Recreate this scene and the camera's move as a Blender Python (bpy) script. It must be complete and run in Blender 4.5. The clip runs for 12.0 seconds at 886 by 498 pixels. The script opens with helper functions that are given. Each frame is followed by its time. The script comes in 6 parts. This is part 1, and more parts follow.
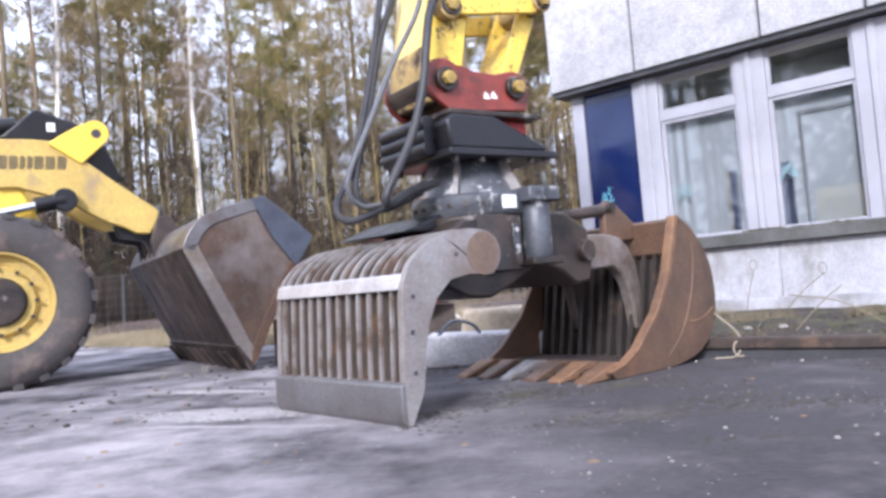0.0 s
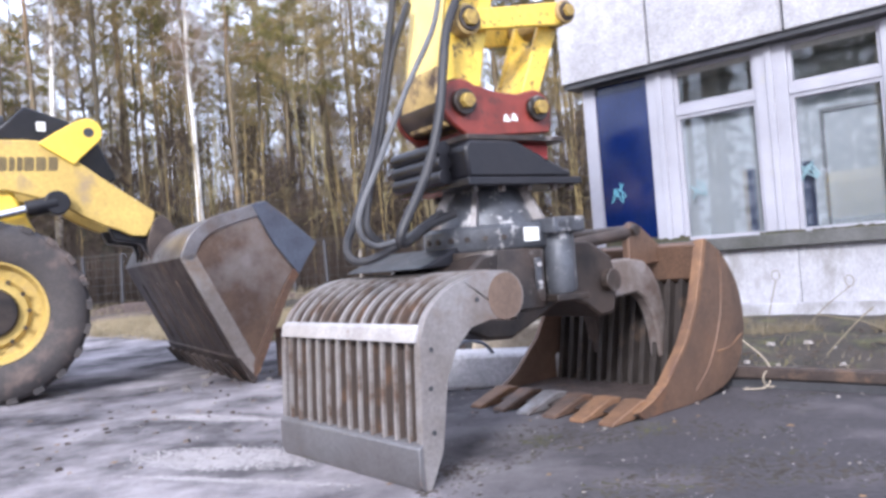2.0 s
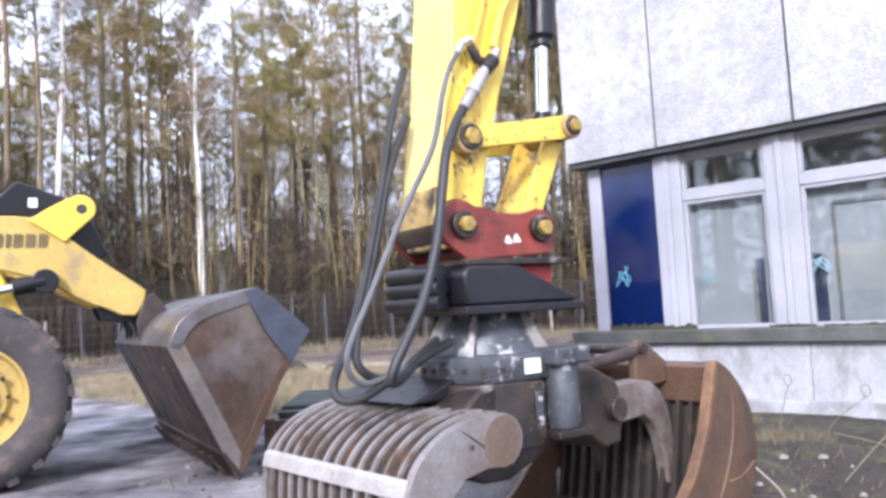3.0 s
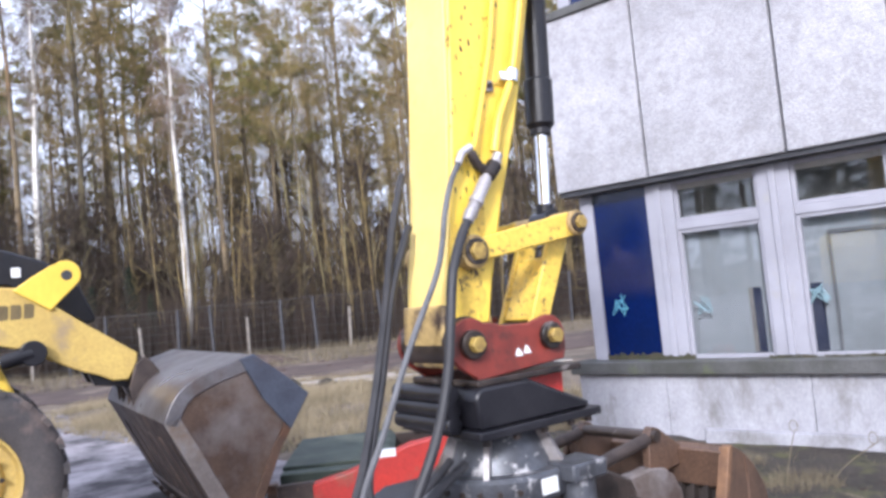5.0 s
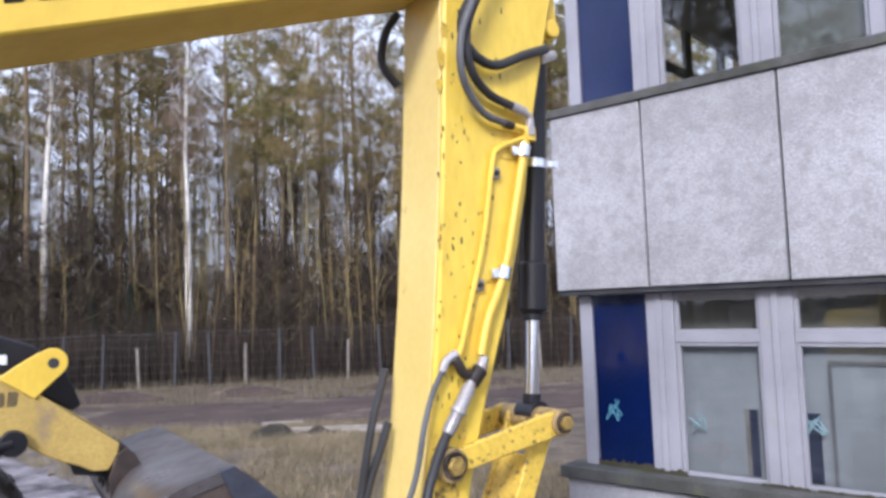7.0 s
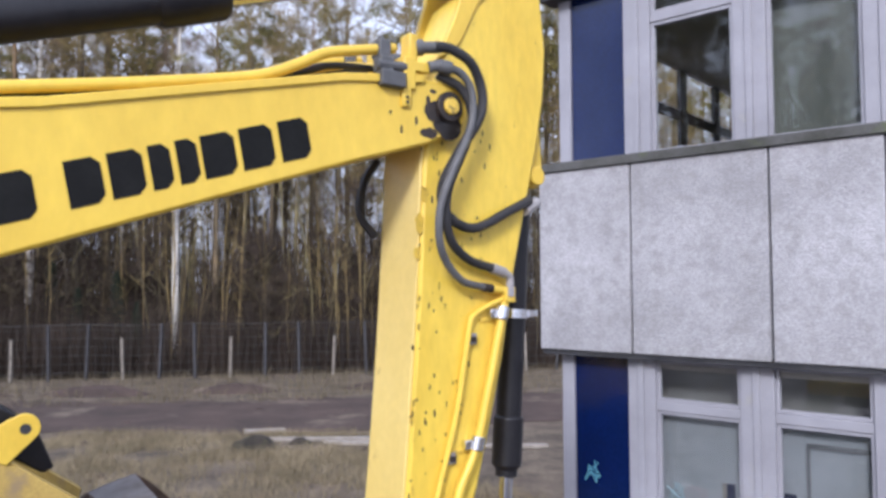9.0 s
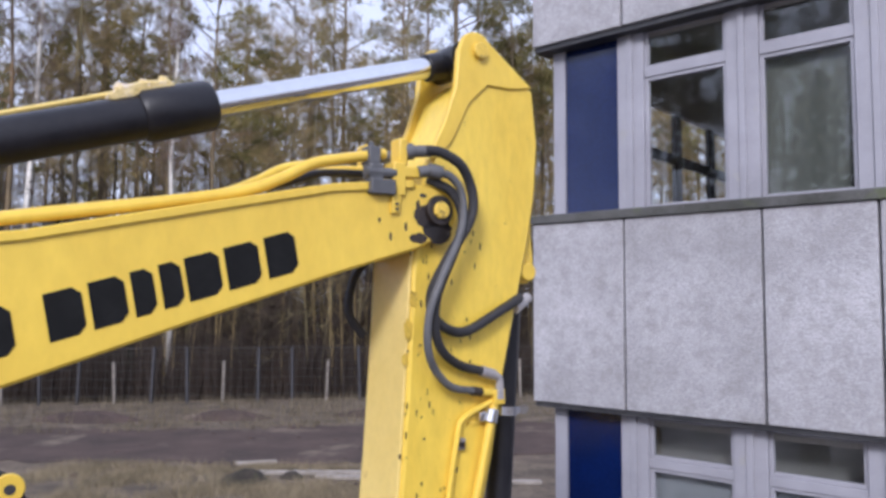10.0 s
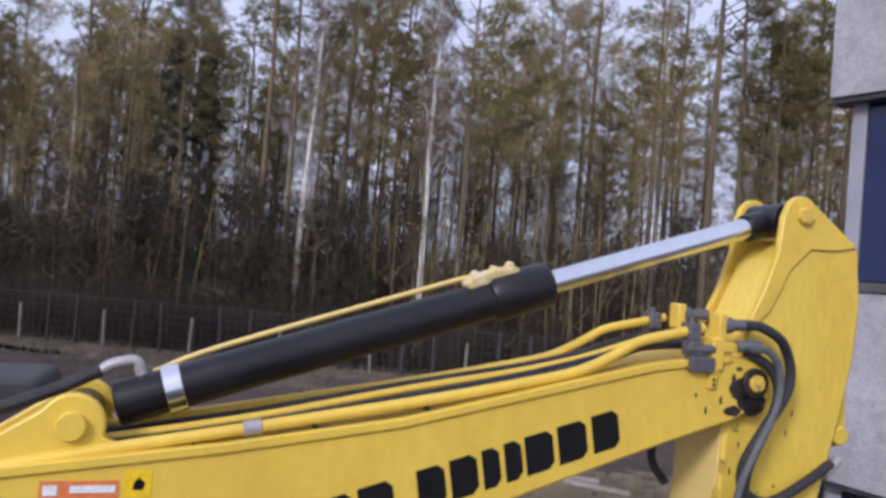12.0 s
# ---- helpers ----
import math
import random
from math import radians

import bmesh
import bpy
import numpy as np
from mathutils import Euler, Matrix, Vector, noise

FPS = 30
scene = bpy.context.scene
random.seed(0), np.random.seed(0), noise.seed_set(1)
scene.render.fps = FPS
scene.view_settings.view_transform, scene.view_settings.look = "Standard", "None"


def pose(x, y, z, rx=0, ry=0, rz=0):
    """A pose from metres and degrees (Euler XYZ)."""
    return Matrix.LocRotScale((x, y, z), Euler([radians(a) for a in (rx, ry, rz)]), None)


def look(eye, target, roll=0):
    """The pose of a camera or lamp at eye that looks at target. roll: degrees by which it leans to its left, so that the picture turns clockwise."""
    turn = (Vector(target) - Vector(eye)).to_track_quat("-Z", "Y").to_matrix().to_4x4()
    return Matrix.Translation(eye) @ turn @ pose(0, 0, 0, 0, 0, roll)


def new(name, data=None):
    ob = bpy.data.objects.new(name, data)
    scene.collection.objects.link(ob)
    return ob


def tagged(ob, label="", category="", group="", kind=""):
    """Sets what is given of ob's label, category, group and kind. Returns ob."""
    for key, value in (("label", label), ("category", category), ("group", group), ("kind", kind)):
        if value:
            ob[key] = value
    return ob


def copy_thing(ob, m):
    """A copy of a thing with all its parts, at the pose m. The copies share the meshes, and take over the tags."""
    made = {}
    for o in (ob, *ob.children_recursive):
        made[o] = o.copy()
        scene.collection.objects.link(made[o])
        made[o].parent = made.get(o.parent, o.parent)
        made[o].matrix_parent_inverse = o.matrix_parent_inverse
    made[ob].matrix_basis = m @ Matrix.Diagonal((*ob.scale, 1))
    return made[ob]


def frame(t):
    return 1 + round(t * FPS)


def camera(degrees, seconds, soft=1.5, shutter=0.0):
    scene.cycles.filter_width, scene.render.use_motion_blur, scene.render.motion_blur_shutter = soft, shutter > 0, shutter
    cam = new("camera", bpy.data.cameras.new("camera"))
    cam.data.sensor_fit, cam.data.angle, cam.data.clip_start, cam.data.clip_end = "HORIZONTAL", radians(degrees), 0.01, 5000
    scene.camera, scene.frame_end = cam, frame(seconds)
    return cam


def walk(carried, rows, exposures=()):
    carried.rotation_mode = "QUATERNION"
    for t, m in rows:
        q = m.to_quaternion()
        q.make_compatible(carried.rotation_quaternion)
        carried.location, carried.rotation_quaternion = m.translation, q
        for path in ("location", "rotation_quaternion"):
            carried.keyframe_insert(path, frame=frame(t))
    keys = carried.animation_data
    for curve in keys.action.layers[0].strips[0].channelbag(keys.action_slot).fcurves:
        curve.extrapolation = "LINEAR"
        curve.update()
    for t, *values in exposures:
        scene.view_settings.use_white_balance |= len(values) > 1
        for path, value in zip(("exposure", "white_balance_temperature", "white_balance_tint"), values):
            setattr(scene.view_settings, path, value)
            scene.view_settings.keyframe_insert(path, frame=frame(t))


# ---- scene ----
cam = camera(60.08, 12.0, soft=3.2)
# seconds, eye x, y, z in metres, yaw to the left, pitch up, lean to the left in degrees
ROWS = [
    (0, 0.142, 0.339, 0.521, 4.09, 2.96, -4.62),
    (0.5, 0.121, 0.486, 0.571, 3.55, 2.35, -4.06),
    (1, 0.110, 0.539, 0.604, 3.64, 3.18, -4.51),
    (1.5, 0.110, 0.563, 0.696, 3.81, 3.58, -3.07),
    (2, 0.067, 0.575, 0.823, 4.15, 0.80, -4.56),
    (2.5, 0.025, 0.606, 0.982, 3.86, 2.27, -7.94),
    (3, 0.102, 0.764, 1.163, 4.11, 4.33, -3.19),
    (5, 0.048, 0.834, 1.719, 3.02, 3.01, -5.77),
    (5.5, 0.098, 0.868, 1.902, 2.95, 2.95, -3.11),
    (6, 0.139, 0.881, 2.084, 3.22, 3.68, -4.59),
    (6.5, 0.167, 0.882, 2.283, 3.62, 4.43, -2.22),
    (8.5, 0.230, 0.853, 3.023, 3.10, 3.60, -1.99),
    (9, 0.261, 0.921, 3.251, 2.78, 2.75, -0.26),
    (9.5, 0.277, 0.958, 3.429, 2.82, 3.47, -0.34),
    (10, 0.287, 0.937, 3.609, 2.47, 3.95, 0.26),
    (10.5, 0.293, 0.906, 3.811, 0.55, 4.00, -1.15),
    (11, 0.308, 0.901, 4.013, -0.64, 3.52, -0.17),
    (11.5, 0.215, 0.871, 4.212, 8.17, 1.10, 4.86),
    (12, -0.030, 0.592, 4.357, 19.85, 1.17, 4.59),
]
EXPOSURES = [(t, e, 5700, 12 if t < 10 else 17) for t, e in ((0.0, 0.80), (3.2, 0.86), (5.0, 0.60), (6.5, 0.2), (8.5, -0.03), (9.5, -0.1), (10.5, -0.42), (11.2, -0.50), (12.0, -0.60))]
walk(cam, [(t, pose(x, y, z, 90 + p, 0, w) @ pose(0, 0, 0, 0, 0, r)) for t, x, y, z, w, p, r in ROWS], EXPOSURES)

# ---- world and sun ----
SUN_AZ, SUN_EL = radians(191), radians(31)
world = bpy.data.worlds.new("sky")
scene.world = world
world.use_nodes = True
wn = world.node_tree
sky = wn.nodes.new("ShaderNodeTexSky")
sky.sky_type = "NISHITA"
sky.sun_disc = False
sky.sun_elevation = SUN_EL
sky.sun_rotation = SUN_AZ
sky.air_density, sky.dust_density, sky.ozone_density = 1.0, 7.0, 1.0
veil = wn.nodes.new("ShaderNodeMix")
veil.data_type = "RGBA"
veil.inputs[0].default_value = 0.72
veil.inputs[7].default_value = (9.6, 9.9, 11.4, 1)
wn.links.new(sky.outputs[0], veil.inputs[6])
wn.links.new(veil.outputs[2], wn.nodes["Background"].inputs[0])
wn.nodes["Background"].inputs[1].default_value = 0.15
sun = new("sun", bpy.data.lights.new("sun", "SUN"))
sun.data.energy, sun.data.angle, sun.data.color = 2.9, radians(11), (1.0, 0.95, 0.91)
sun_way = Vector((math.sin(SUN_AZ) * math.cos(SUN_EL), math.cos(SUN_AZ) * math.cos(SUN_EL), math.sin(SUN_EL)))
sun.matrix_world = look(sun_way * 50, (0, 0, 0))


# ---- materials ----
def surface(name, a, b, scale=4.0, rough=0.6, metal=0.0, bump=0.15, stain=None, stain_scale=1.2, stain_at=0.6, stain_soft=0.12,
            fine=60.0, stretch=(1, 1, 1), spec=0.5, rand=0.0, grain_amount=0.16):
    """Two mixed colours at one scale, fine grain over them, and stains or chips with edges of their own."""
    m = bpy.data.materials.new(name)
    m.use_nodes = True
    t = m.node_tree
    n, ln = t.nodes, t.links
    bs = n["Principled BSDF"]
    co = n.new("ShaderNodeTexCoord")
    mp = n.new("ShaderNodeMapping")
    mp.inputs["Scale"].default_value = stretch
    ln.new(co.outputs["Object"], mp.inputs[0])

    def tex(sc, detail, rg=0.6):
        x = n.new("ShaderNodeTexNoise")
        x.inputs["Scale"].default_value, x.inputs["Detail"].default_value, x.inputs["Roughness"].default_value = sc, detail, rg
        ln.new(mp.outputs[0], x.inputs["Vector"])
        return x

    def mix(fac, c1, c2, blend="MIX"):
        x = n.new("ShaderNodeMix")
        x.data_type, x.blend_type = "RGBA", blend
        for sock, val in ((x.inputs[0], fac), (x.inputs[6], c1), (x.inputs[7], c2)):
            if isinstance(val, (tuple, list)):
                sock.default_value = (*val, 1)
            elif isinstance(val, float):
                sock.default_value = val
            else:
                ln.new(val, sock)
        return x.outputs[2]

    def ramp(src, lo, hi, v0=0.0, v1=1.0):
        x = n.new("ShaderNodeMapRange")
        x.inputs[1].default_value, x.inputs[2].default_value, x.inputs[3].default_value, x.inputs[4].default_value = lo, hi, v0, v1
        ln.new(src, x.inputs[0])
        return x.outputs[0]

    big, small = tex(scale, 6), tex(fine, 4)
    col = mix(ramp(big.outputs[0], 0.35, 0.65), a, b)
    grain = ramp(small.outputs[0], 0.3, 0.7, 1 - grain_amount, 1 + grain_amount)
    gc = n.new("ShaderNodeCombineColor")
    for k in range(3):
        ln.new(grain, gc.inputs[k])
    col = mix(1.0, col, gc.outputs[0], "MULTIPLY")
    rough_out = ramp(big.outputs[0], 0.3, 0.7, max(0.02, rough - 0.08), min(1, rough + 0.1))
    if stain:
        st = tex(stain_scale, 8, 0.65)
        fac = ramp(st.outputs[0], stain_at, stain_at + stain_soft)
        col = mix(fac, col, stain)
    if rand:
        oi = n.new("ShaderNodeObjectInfo")
        rv = ramp(oi.outputs["Random"], 0, 1, 1 - rand, 1 + rand)
        rc = n.new("ShaderNodeCombineColor")
        for k in range(3):
            ln.new(rv, rc.inputs[k])
        col = mix(1.0, col, rc.outputs[0], "MULTIPLY")
    ln.new(col, bs.inputs["Base Color"])
    ln.new(rough_out, bs.inputs["Roughness"])
    bs.inputs["Metallic"].default_value = metal
    bs.inputs["Specular IOR Level"].default_value = spec
    if bump:
        bp = n.new("ShaderNodeBump")
        bp.inputs["Strength"].default_value, bp.inputs["Distance"].default_value = bump, 0.01
        ln.new(small.outputs[0], bp.inputs["Height"])
        ln.new(bp.outputs[0], bs.inputs["Normal"])
    return m


YELLOW = surface("yellow_paint", (0.79, 0.555, 0.070), (0.70, 0.47, 0.055), 2.0, 0.36, grain_amount=0.05, stain=(0.30, 0.19, 0.05), stain_scale=30, stain_at=0.70, stain_soft=0.05, fine=25, bump=0.04, stretch=(1, 1, 0.5))
YELLOW_WORN = surface("worn_yellow_paint", (0.74, 0.51, 0.07), (0.63, 0.42, 0.06), 5.0, 0.45, stain=(0.11, 0.065, 0.03), stain_scale=26, stain_at=0.55, stain_soft=0.10, fine=40, bump=0.1)
YELLOW_DIRTY = surface("dirty_yellow_paint", (0.48, 0.34, 0.12), (0.33, 0.23, 0.10), 6, 0.6, stain=(0.07, 0.045, 0.03), stain_scale=7, stain_at=0.47, stain_soft=0.15, fine=40, bump=0.15)
YELLOW_PALE = surface("faded_yellow_paint", (0.76, 0.58, 0.19), (0.70, 0.52, 0.15), 2.0, 0.45, grain_amount=0.04, stain=(0.45, 0.30, 0.10), stain_scale=7, stain_at=0.66, fine=30, bump=0.05)
RED = surface("red_paint", (0.21, 0.034, 0.022), (0.12, 0.021, 0.015), 5, 0.48, stain=(0.035, 0.02, 0.015), stain_scale=6, stain_at=0.49, stain_soft=0.15, fine=40, bump=0.1)
RED_BRIGHT = surface("bright_red_paint", (0.42, 0.03, 0.02), (0.33, 0.025, 0.02), 4, 0.45, stain=(0.20, 0.11, 0.07), stain_scale=3, stain_at=0.56, fine=40, bump=0.1)
BLACK = surface("black_paint", (0.009, 0.009, 0.012), (0.016, 0.015, 0.018), 6, 0.34, stain=(0.05, 0.043, 0.04), stain_scale=7, stain_at=0.66, fine=50, bump=0.12, spec=0.35)
YELLOW_CHIPPED = surface("chipped_yellow_paint", (0.80, 0.575, 0.075), (0.72, 0.49, 0.055), 2.5, 0.38, grain_amount=0.08, stain=(0.13, 0.075, 0.03), stain_scale=44, stain_at=0.675, stain_soft=0.03, fine=30, bump=0.05, stretch=(1, 1, 0.35))
DUSTY_YELLOW = surface("dusty_yellow_paint", (0.52, 0.37, 0.10), (0.42, 0.29, 0.08), 2.5, 0.6, stain=(0.30, 0.22, 0.12), stain_scale=3, stain_at=0.56, stain_soft=0.15, fine=40, bump=0.08)
RIB_STEEL = surface("dirty_rib_steel", (0.12, 0.092, 0.078), (0.07, 0.054, 0.047), 5, 0.5, 0.25, stain=(0.19, 0.115, 0.075), stain_scale=5, stain_at=0.55, fine=60, bump=0.15)
RUBBER = surface("hose_rubber", (0.02, 0.02, 0.023), (0.04, 0.038, 0.04), 9, 0.5, fine=160, bump=0.15, spec=0.35)
HOSE_GREY = surface("grey_hose", (0.12, 0.12, 0.125), (0.08, 0.08, 0.085), 9, 0.5, fine=200, bump=0.2)
CHROME = surface("chrome", (0.80, 0.81, 0.84), (0.74, 0.75, 0.78), 3, 0.14, 1.0, bump=0.0, fine=30, grain_amount=0.02)
STEEL = surface("worn_steel", (0.32, 0.30, 0.30), (0.19, 0.166, 0.155), 5, 0.40, 0.35, stain=(0.13, 0.092, 0.07), stain_scale=3.5, stain_at=0.51, fine=70, bump=0.12)
STEEL_BRIGHT = surface("rubbed_steel", (0.46, 0.44, 0.445), (0.34, 0.315, 0.31), 8, 0.38, 0.3, stain=(0.20, 0.13, 0.09), stain_scale=6, stain_at=0.6, fine=80, bump=0.1)
RUST = surface("rusty_steel", (0.155, 0.092, 0.06), (0.075, 0.05, 0.038), 2.6, 0.48, 0.35, stain=(0.23, 0.105, 0.05), stain_scale=2.2, stain_at=0.53, stain_soft=0.2, fine=70, bump=0.3, grain_amount=0.25)
RUST_BRIGHT = surface("orange_rust", (0.23, 0.125, 0.065), (0.12, 0.068, 0.042), 6, 0.6, 0.2, stain=(0.10, 0.055, 0.04), stain_scale=4, stain_at=0.55, fine=70, bump=0.25)
RUST_DARK = surface("brown_steel", (0.075, 0.055, 0.046), (0.04, 0.03, 0.027), 6, 0.55, 0.3, stain=(0.16, 0.10, 0.065), stain_scale=4, stain_at=0.58, fine=70, bump=0.25)
GREASE = surface("greasy_steel", (0.016, 0.013, 0.012), (0.058, 0.042, 0.034), 6, 0.4, 0.25, stain=(0.22, 0.195, 0.18), stain_scale=10, stain_at=0.60, fine=60, bump=0.2)
RING_STEEL = surface("scuffed_ring_steel", (0.10, 0.105, 0.12), (0.045, 0.045, 0.05), 5, 0.4, 0.3, stain=(0.40, 0.385, 0.38), stain_scale=12, stain_at=0.56, stain_soft=0.08, fine=70, bump=0.2)
CURTAIN = surface("grey_green_curtain", (0.15, 0.157, 0.14), (0.11, 0.115, 0.102), 1.2, 0.9, fine=30, stretch=(3, 3, 0.3), bump=0.2)
BLUE_STEEL = surface("blue_grey_steel", (0.10, 0.115, 0.15), (0.07, 0.075, 0.10), 4, 0.45, 0.3, stain=(0.12, 0.075, 0.05), stain_scale=3, stain_at=0.6, fine=60, bump=0.15)
BRASS = surface("yellow_bolt", (0.46, 0.32, 0.07), (0.25, 0.165, 0.05), 22, 0.48, 0.2, stain=(0.08, 0.055, 0.035), stain_scale=24, stain_at=0.55, fine=80)
WHITE_PLATE = surface("white_sticker", (0.8, 0.8, 0.78), (0.72, 0.72, 0.70), 12, 0.4, bump=0.0)
LETTER = surface("black_lettering", (0.008, 0.008, 0.008), (0.013, 0.013, 0.013), 12, 0.6, bump=0.0, spec=0.15)
YELLOW_STICKER = surface("yellow_sticker", (0.85, 0.56, 0.01), (0.80, 0.50, 0.01), 12, 0.4, bump=0.0)
FADED_LETTER = surface("faded_lettering", (0.10, 0.072, 0.03), (0.15, 0.11, 0.045), 14, 0.6, bump=0.0)
ORANGE_STICKER = surface("orange_sticker", (0.72, 0.22, 0.07), (0.66, 0.19, 0.06), 12, 0.4, bump=0.0)
TYRE = surface("tyre_rubber", (0.035, 0.032, 0.034), (0.075, 0.065, 0.062), 3, 0.8, stain=(0.14, 0.105, 0.09), stain_scale=2.5, stain_at=0.55, fine=60, bump=0.3)
GREEN_LID = surface("dark_green_sheet", (0.045, 0.06, 0.045), (0.03, 0.042, 0.035), 3, 0.6, stain=(0.10, 0.11, 0.08), stain_scale=2, stain_at=0.55, fine=50, bump=0.15)
CONCRETE = surface("exposed_aggregate_concrete", (0.46, 0.45, 0.475), (0.325, 0.316, 0.332), 0.8, 0.88, stain=(0.27, 0.262, 0.262), stain_scale=9.0, stain_at=0.47, stain_soft=0.3, fine=48, bump=0.6, rand=0.11, grain_amount=0.22)
BASE_WALL = surface("painted_base_wall", (0.40, 0.395, 0.425), (0.29, 0.285, 0.305), 2.2, 0.85, stain=(0.13, 0.12, 0.10), stain_scale=2.6, stain_at=0.52, stain_soft=0.2, fine=60, bump=0.4, stretch=(1, 1, 0.5))
LEDGE = surface("mossy_ledge", (0.10, 0.098, 0.096), (0.055, 0.055, 0.048), 2.5, 0.85, stain=(0.10, 0.12, 0.045), stain_scale=2.0, stain_at=0.56, stain_soft=0.15, fine=50, bump=0.4)
MOSS = surface("mossy_crust", (0.040, 0.042, 0.020), (0.060, 0.050, 0.030), 8, 0.95, stain=(0.03, 0.03, 0.02), stain_scale=9, stain_at=0.52, fine=50, bump=0.6)
DARK_TRIM = surface("dark_metal_strip", (0.03, 0.03, 0.035), (0.05, 0.05, 0.055), 4, 0.5, fine=40)
FRAME_WHITE = surface("grey_white_aluminium", a=(0.35, 0.345, 0.385), b=(0.275, 0.27, 0.30), scale=1.2, rough=0.45, grain_amount=0.04, stain=(0.33, 0.32, 0.31), stain_scale=3, stain_at=0.62, fine=60, bump=0.05)
BLUE_PANEL = surface("blue_panel", (0.004, 0.012, 0.070), (0.003, 0.010, 0.055), 2, 0.11, fine=30, bump=0.02, spec=0.6)
ROOM_WHITE = surface("white_board", (0.32, 0.33, 0.36), (0.24, 0.25, 0.268), 1.1, 0.7, bump=0.05)
ROOM_DARK = surface("room_plaster", (0.28, 0.27, 0.25), (0.22, 0.21, 0.20), 1.5, 0.9, bump=0.05)
SLOT_BLUE = surface("dark_blue_paint", (0.012, 0.018, 0.05), (0.02, 0.026, 0.06), 4, 0.5, bump=0.0)
WOOD_GREY = surface("grey_painted_wood", (0.17, 0.17, 0.18), (0.13, 0.13, 0.14), 4, 0.7, bump=0.0)
CYAN_PALE = surface("faded_cyan_paint", (0.21, 0.31, 0.34), (0.18, 0.27, 0.30), 8, 0.5, bump=0.0)
CYAN = surface("cyan_spray_paint", (0.16, 0.45, 0.54), (0.12, 0.36, 0.46), 8, 0.5, bump=0.0)
ROPE = surface("pale_rope", (0.40, 0.34, 0.26), (0.28, 0.235, 0.18), 30, 0.9, fine=200, bump=0.3)
WOOD = surface("weathered_wood", (0.36, 0.32, 0.28), (0.25, 0.22, 0.19), 5, 0.85, fine=50, stretch=(1, 1, 0.2), bump=0.3)
POST_CONCRETE = surface("concrete_post", (0.30, 0.265, 0.225), (0.20, 0.175, 0.15), 5, 0.9, fine=50, bump=0.3)
POST_DARK = surface("dark_steel_post", (0.05, 0.05, 0.056), (0.035, 0.034, 0.04), 5, 0.6, fine=50)
WIRE = surface("fence_wire", (0.05, 0.048, 0.05), (0.07, 0.06, 0.055), 5, 0.6, bump=0.0)
STONE = surface("pale_stone", (0.27, 0.245, 0.225), (0.18, 0.16, 0.145), 8, 0.9, fine=60, bump=0.3)
BARK_PINE = surface("pine_bark", (0.20, 0.15, 0.088), (0.12, 0.093, 0.06), 3, 0.95, stain=(0.27, 0.145, 0.065), stain_scale=0.5, stain_at=0.5, stain_soft=0.15, fine=14, stretch=(1, 1, 0.35), bump=0.7, rand=0.25)
BARK_DARK = surface("brown_bark", (0.10, 0.08, 0.05), (0.06, 0.048, 0.033), 3, 0.95, stain=(0.31, 0.26, 0.12), stain_scale=0.6, stain_at=0.48, fine=16, stretch=(1, 1, 0.3), bump=0.6, rand=0.3)
BARK_BIRCH = surface("birch_bark", (0.74, 0.71, 0.66), (0.60, 0.56, 0.51), 2, 0.8, stain=(0.07, 0.06, 0.055), stain_scale=3.0, stain_at=0.61, stain_soft=0.04, fine=18, stretch=(1, 1, 2.2), bump=0.3, rand=0.1)
TWIG = surface("bare_twigs", (0.38, 0.28, 0.115), (0.17, 0.125, 0.058), 1.2, 0.95, fine=6, bump=0.0, rand=0.35)
TWIG_BIRCH = surface("birch_twigs", (0.17, 0.12, 0.085), (0.12, 0.085, 0.06), 1.2, 0.95, fine=6, bump=0.0, rand=0.25)
NEEDLE = surface("pine_needles", (0.26, 0.215, 0.06), (0.10, 0.10, 0.034), 1.2, 0.8, fine=6, bump=0.0, rand=0.3)
SPRUCE = surface("spruce_needles", (0.026, 0.038, 0.020), (0.015, 0.025, 0.014), 1.2, 0.8, fine=6, bump=0.0, rand=0.2)
DRY_GRASS = surface("dry_grass", (0.32, 0.26, 0.165), (0.19, 0.155, 0.095), 0.8, 0.9, fine=7, bump=0.0)
BED_STRAW = surface("dull_straw", (0.19, 0.155, 0.10), (0.11, 0.09, 0.058), 0.8, 0.9, fine=7, bump=0.0)
GREEN_GRASS = surface("short_green_grass", (0.07, 0.07, 0.03), (0.12, 0.10, 0.055), 0.8, 0.9, fine=7, bump=0.0)
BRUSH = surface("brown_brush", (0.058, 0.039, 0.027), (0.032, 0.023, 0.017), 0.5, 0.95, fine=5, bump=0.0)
LEAF_LITTER = surface("fallen_leaves", (0.24, 0.15, 0.075), (0.16, 0.10, 0.055), 2, 0.9, fine=12, bump=0.0)


def glass(name):
    m = bpy.data.materials.new(name)
    m.use_nodes = True
    t = m.node_tree
    n, ln = t.nodes, t.links
    n.remove(n["Principled BSDF"])
    tr, gl, mx, fr = n.new("ShaderNodeBsdfTransparent"), n.new("ShaderNodeBsdfGlossy"), n.new("ShaderNodeMixShader"), n.new("ShaderNodeFresnel")
    tr.inputs[0].default_value = (0.93, 0.95, 0.95, 1)
    gl.inputs["Roughness"].default_value = 0.02
    fr.inputs[0].default_value = 1.7
    ln.new(fr.outputs[0], mx.inputs[0])
    ln.new(tr.outputs[0], mx.inputs[1])
    ln.new(gl.outputs[0], mx.inputs[2])
    ln.new(mx.outputs[0], n["Material Output"].inputs[0])
    return m


GLASS = glass("window_glass")


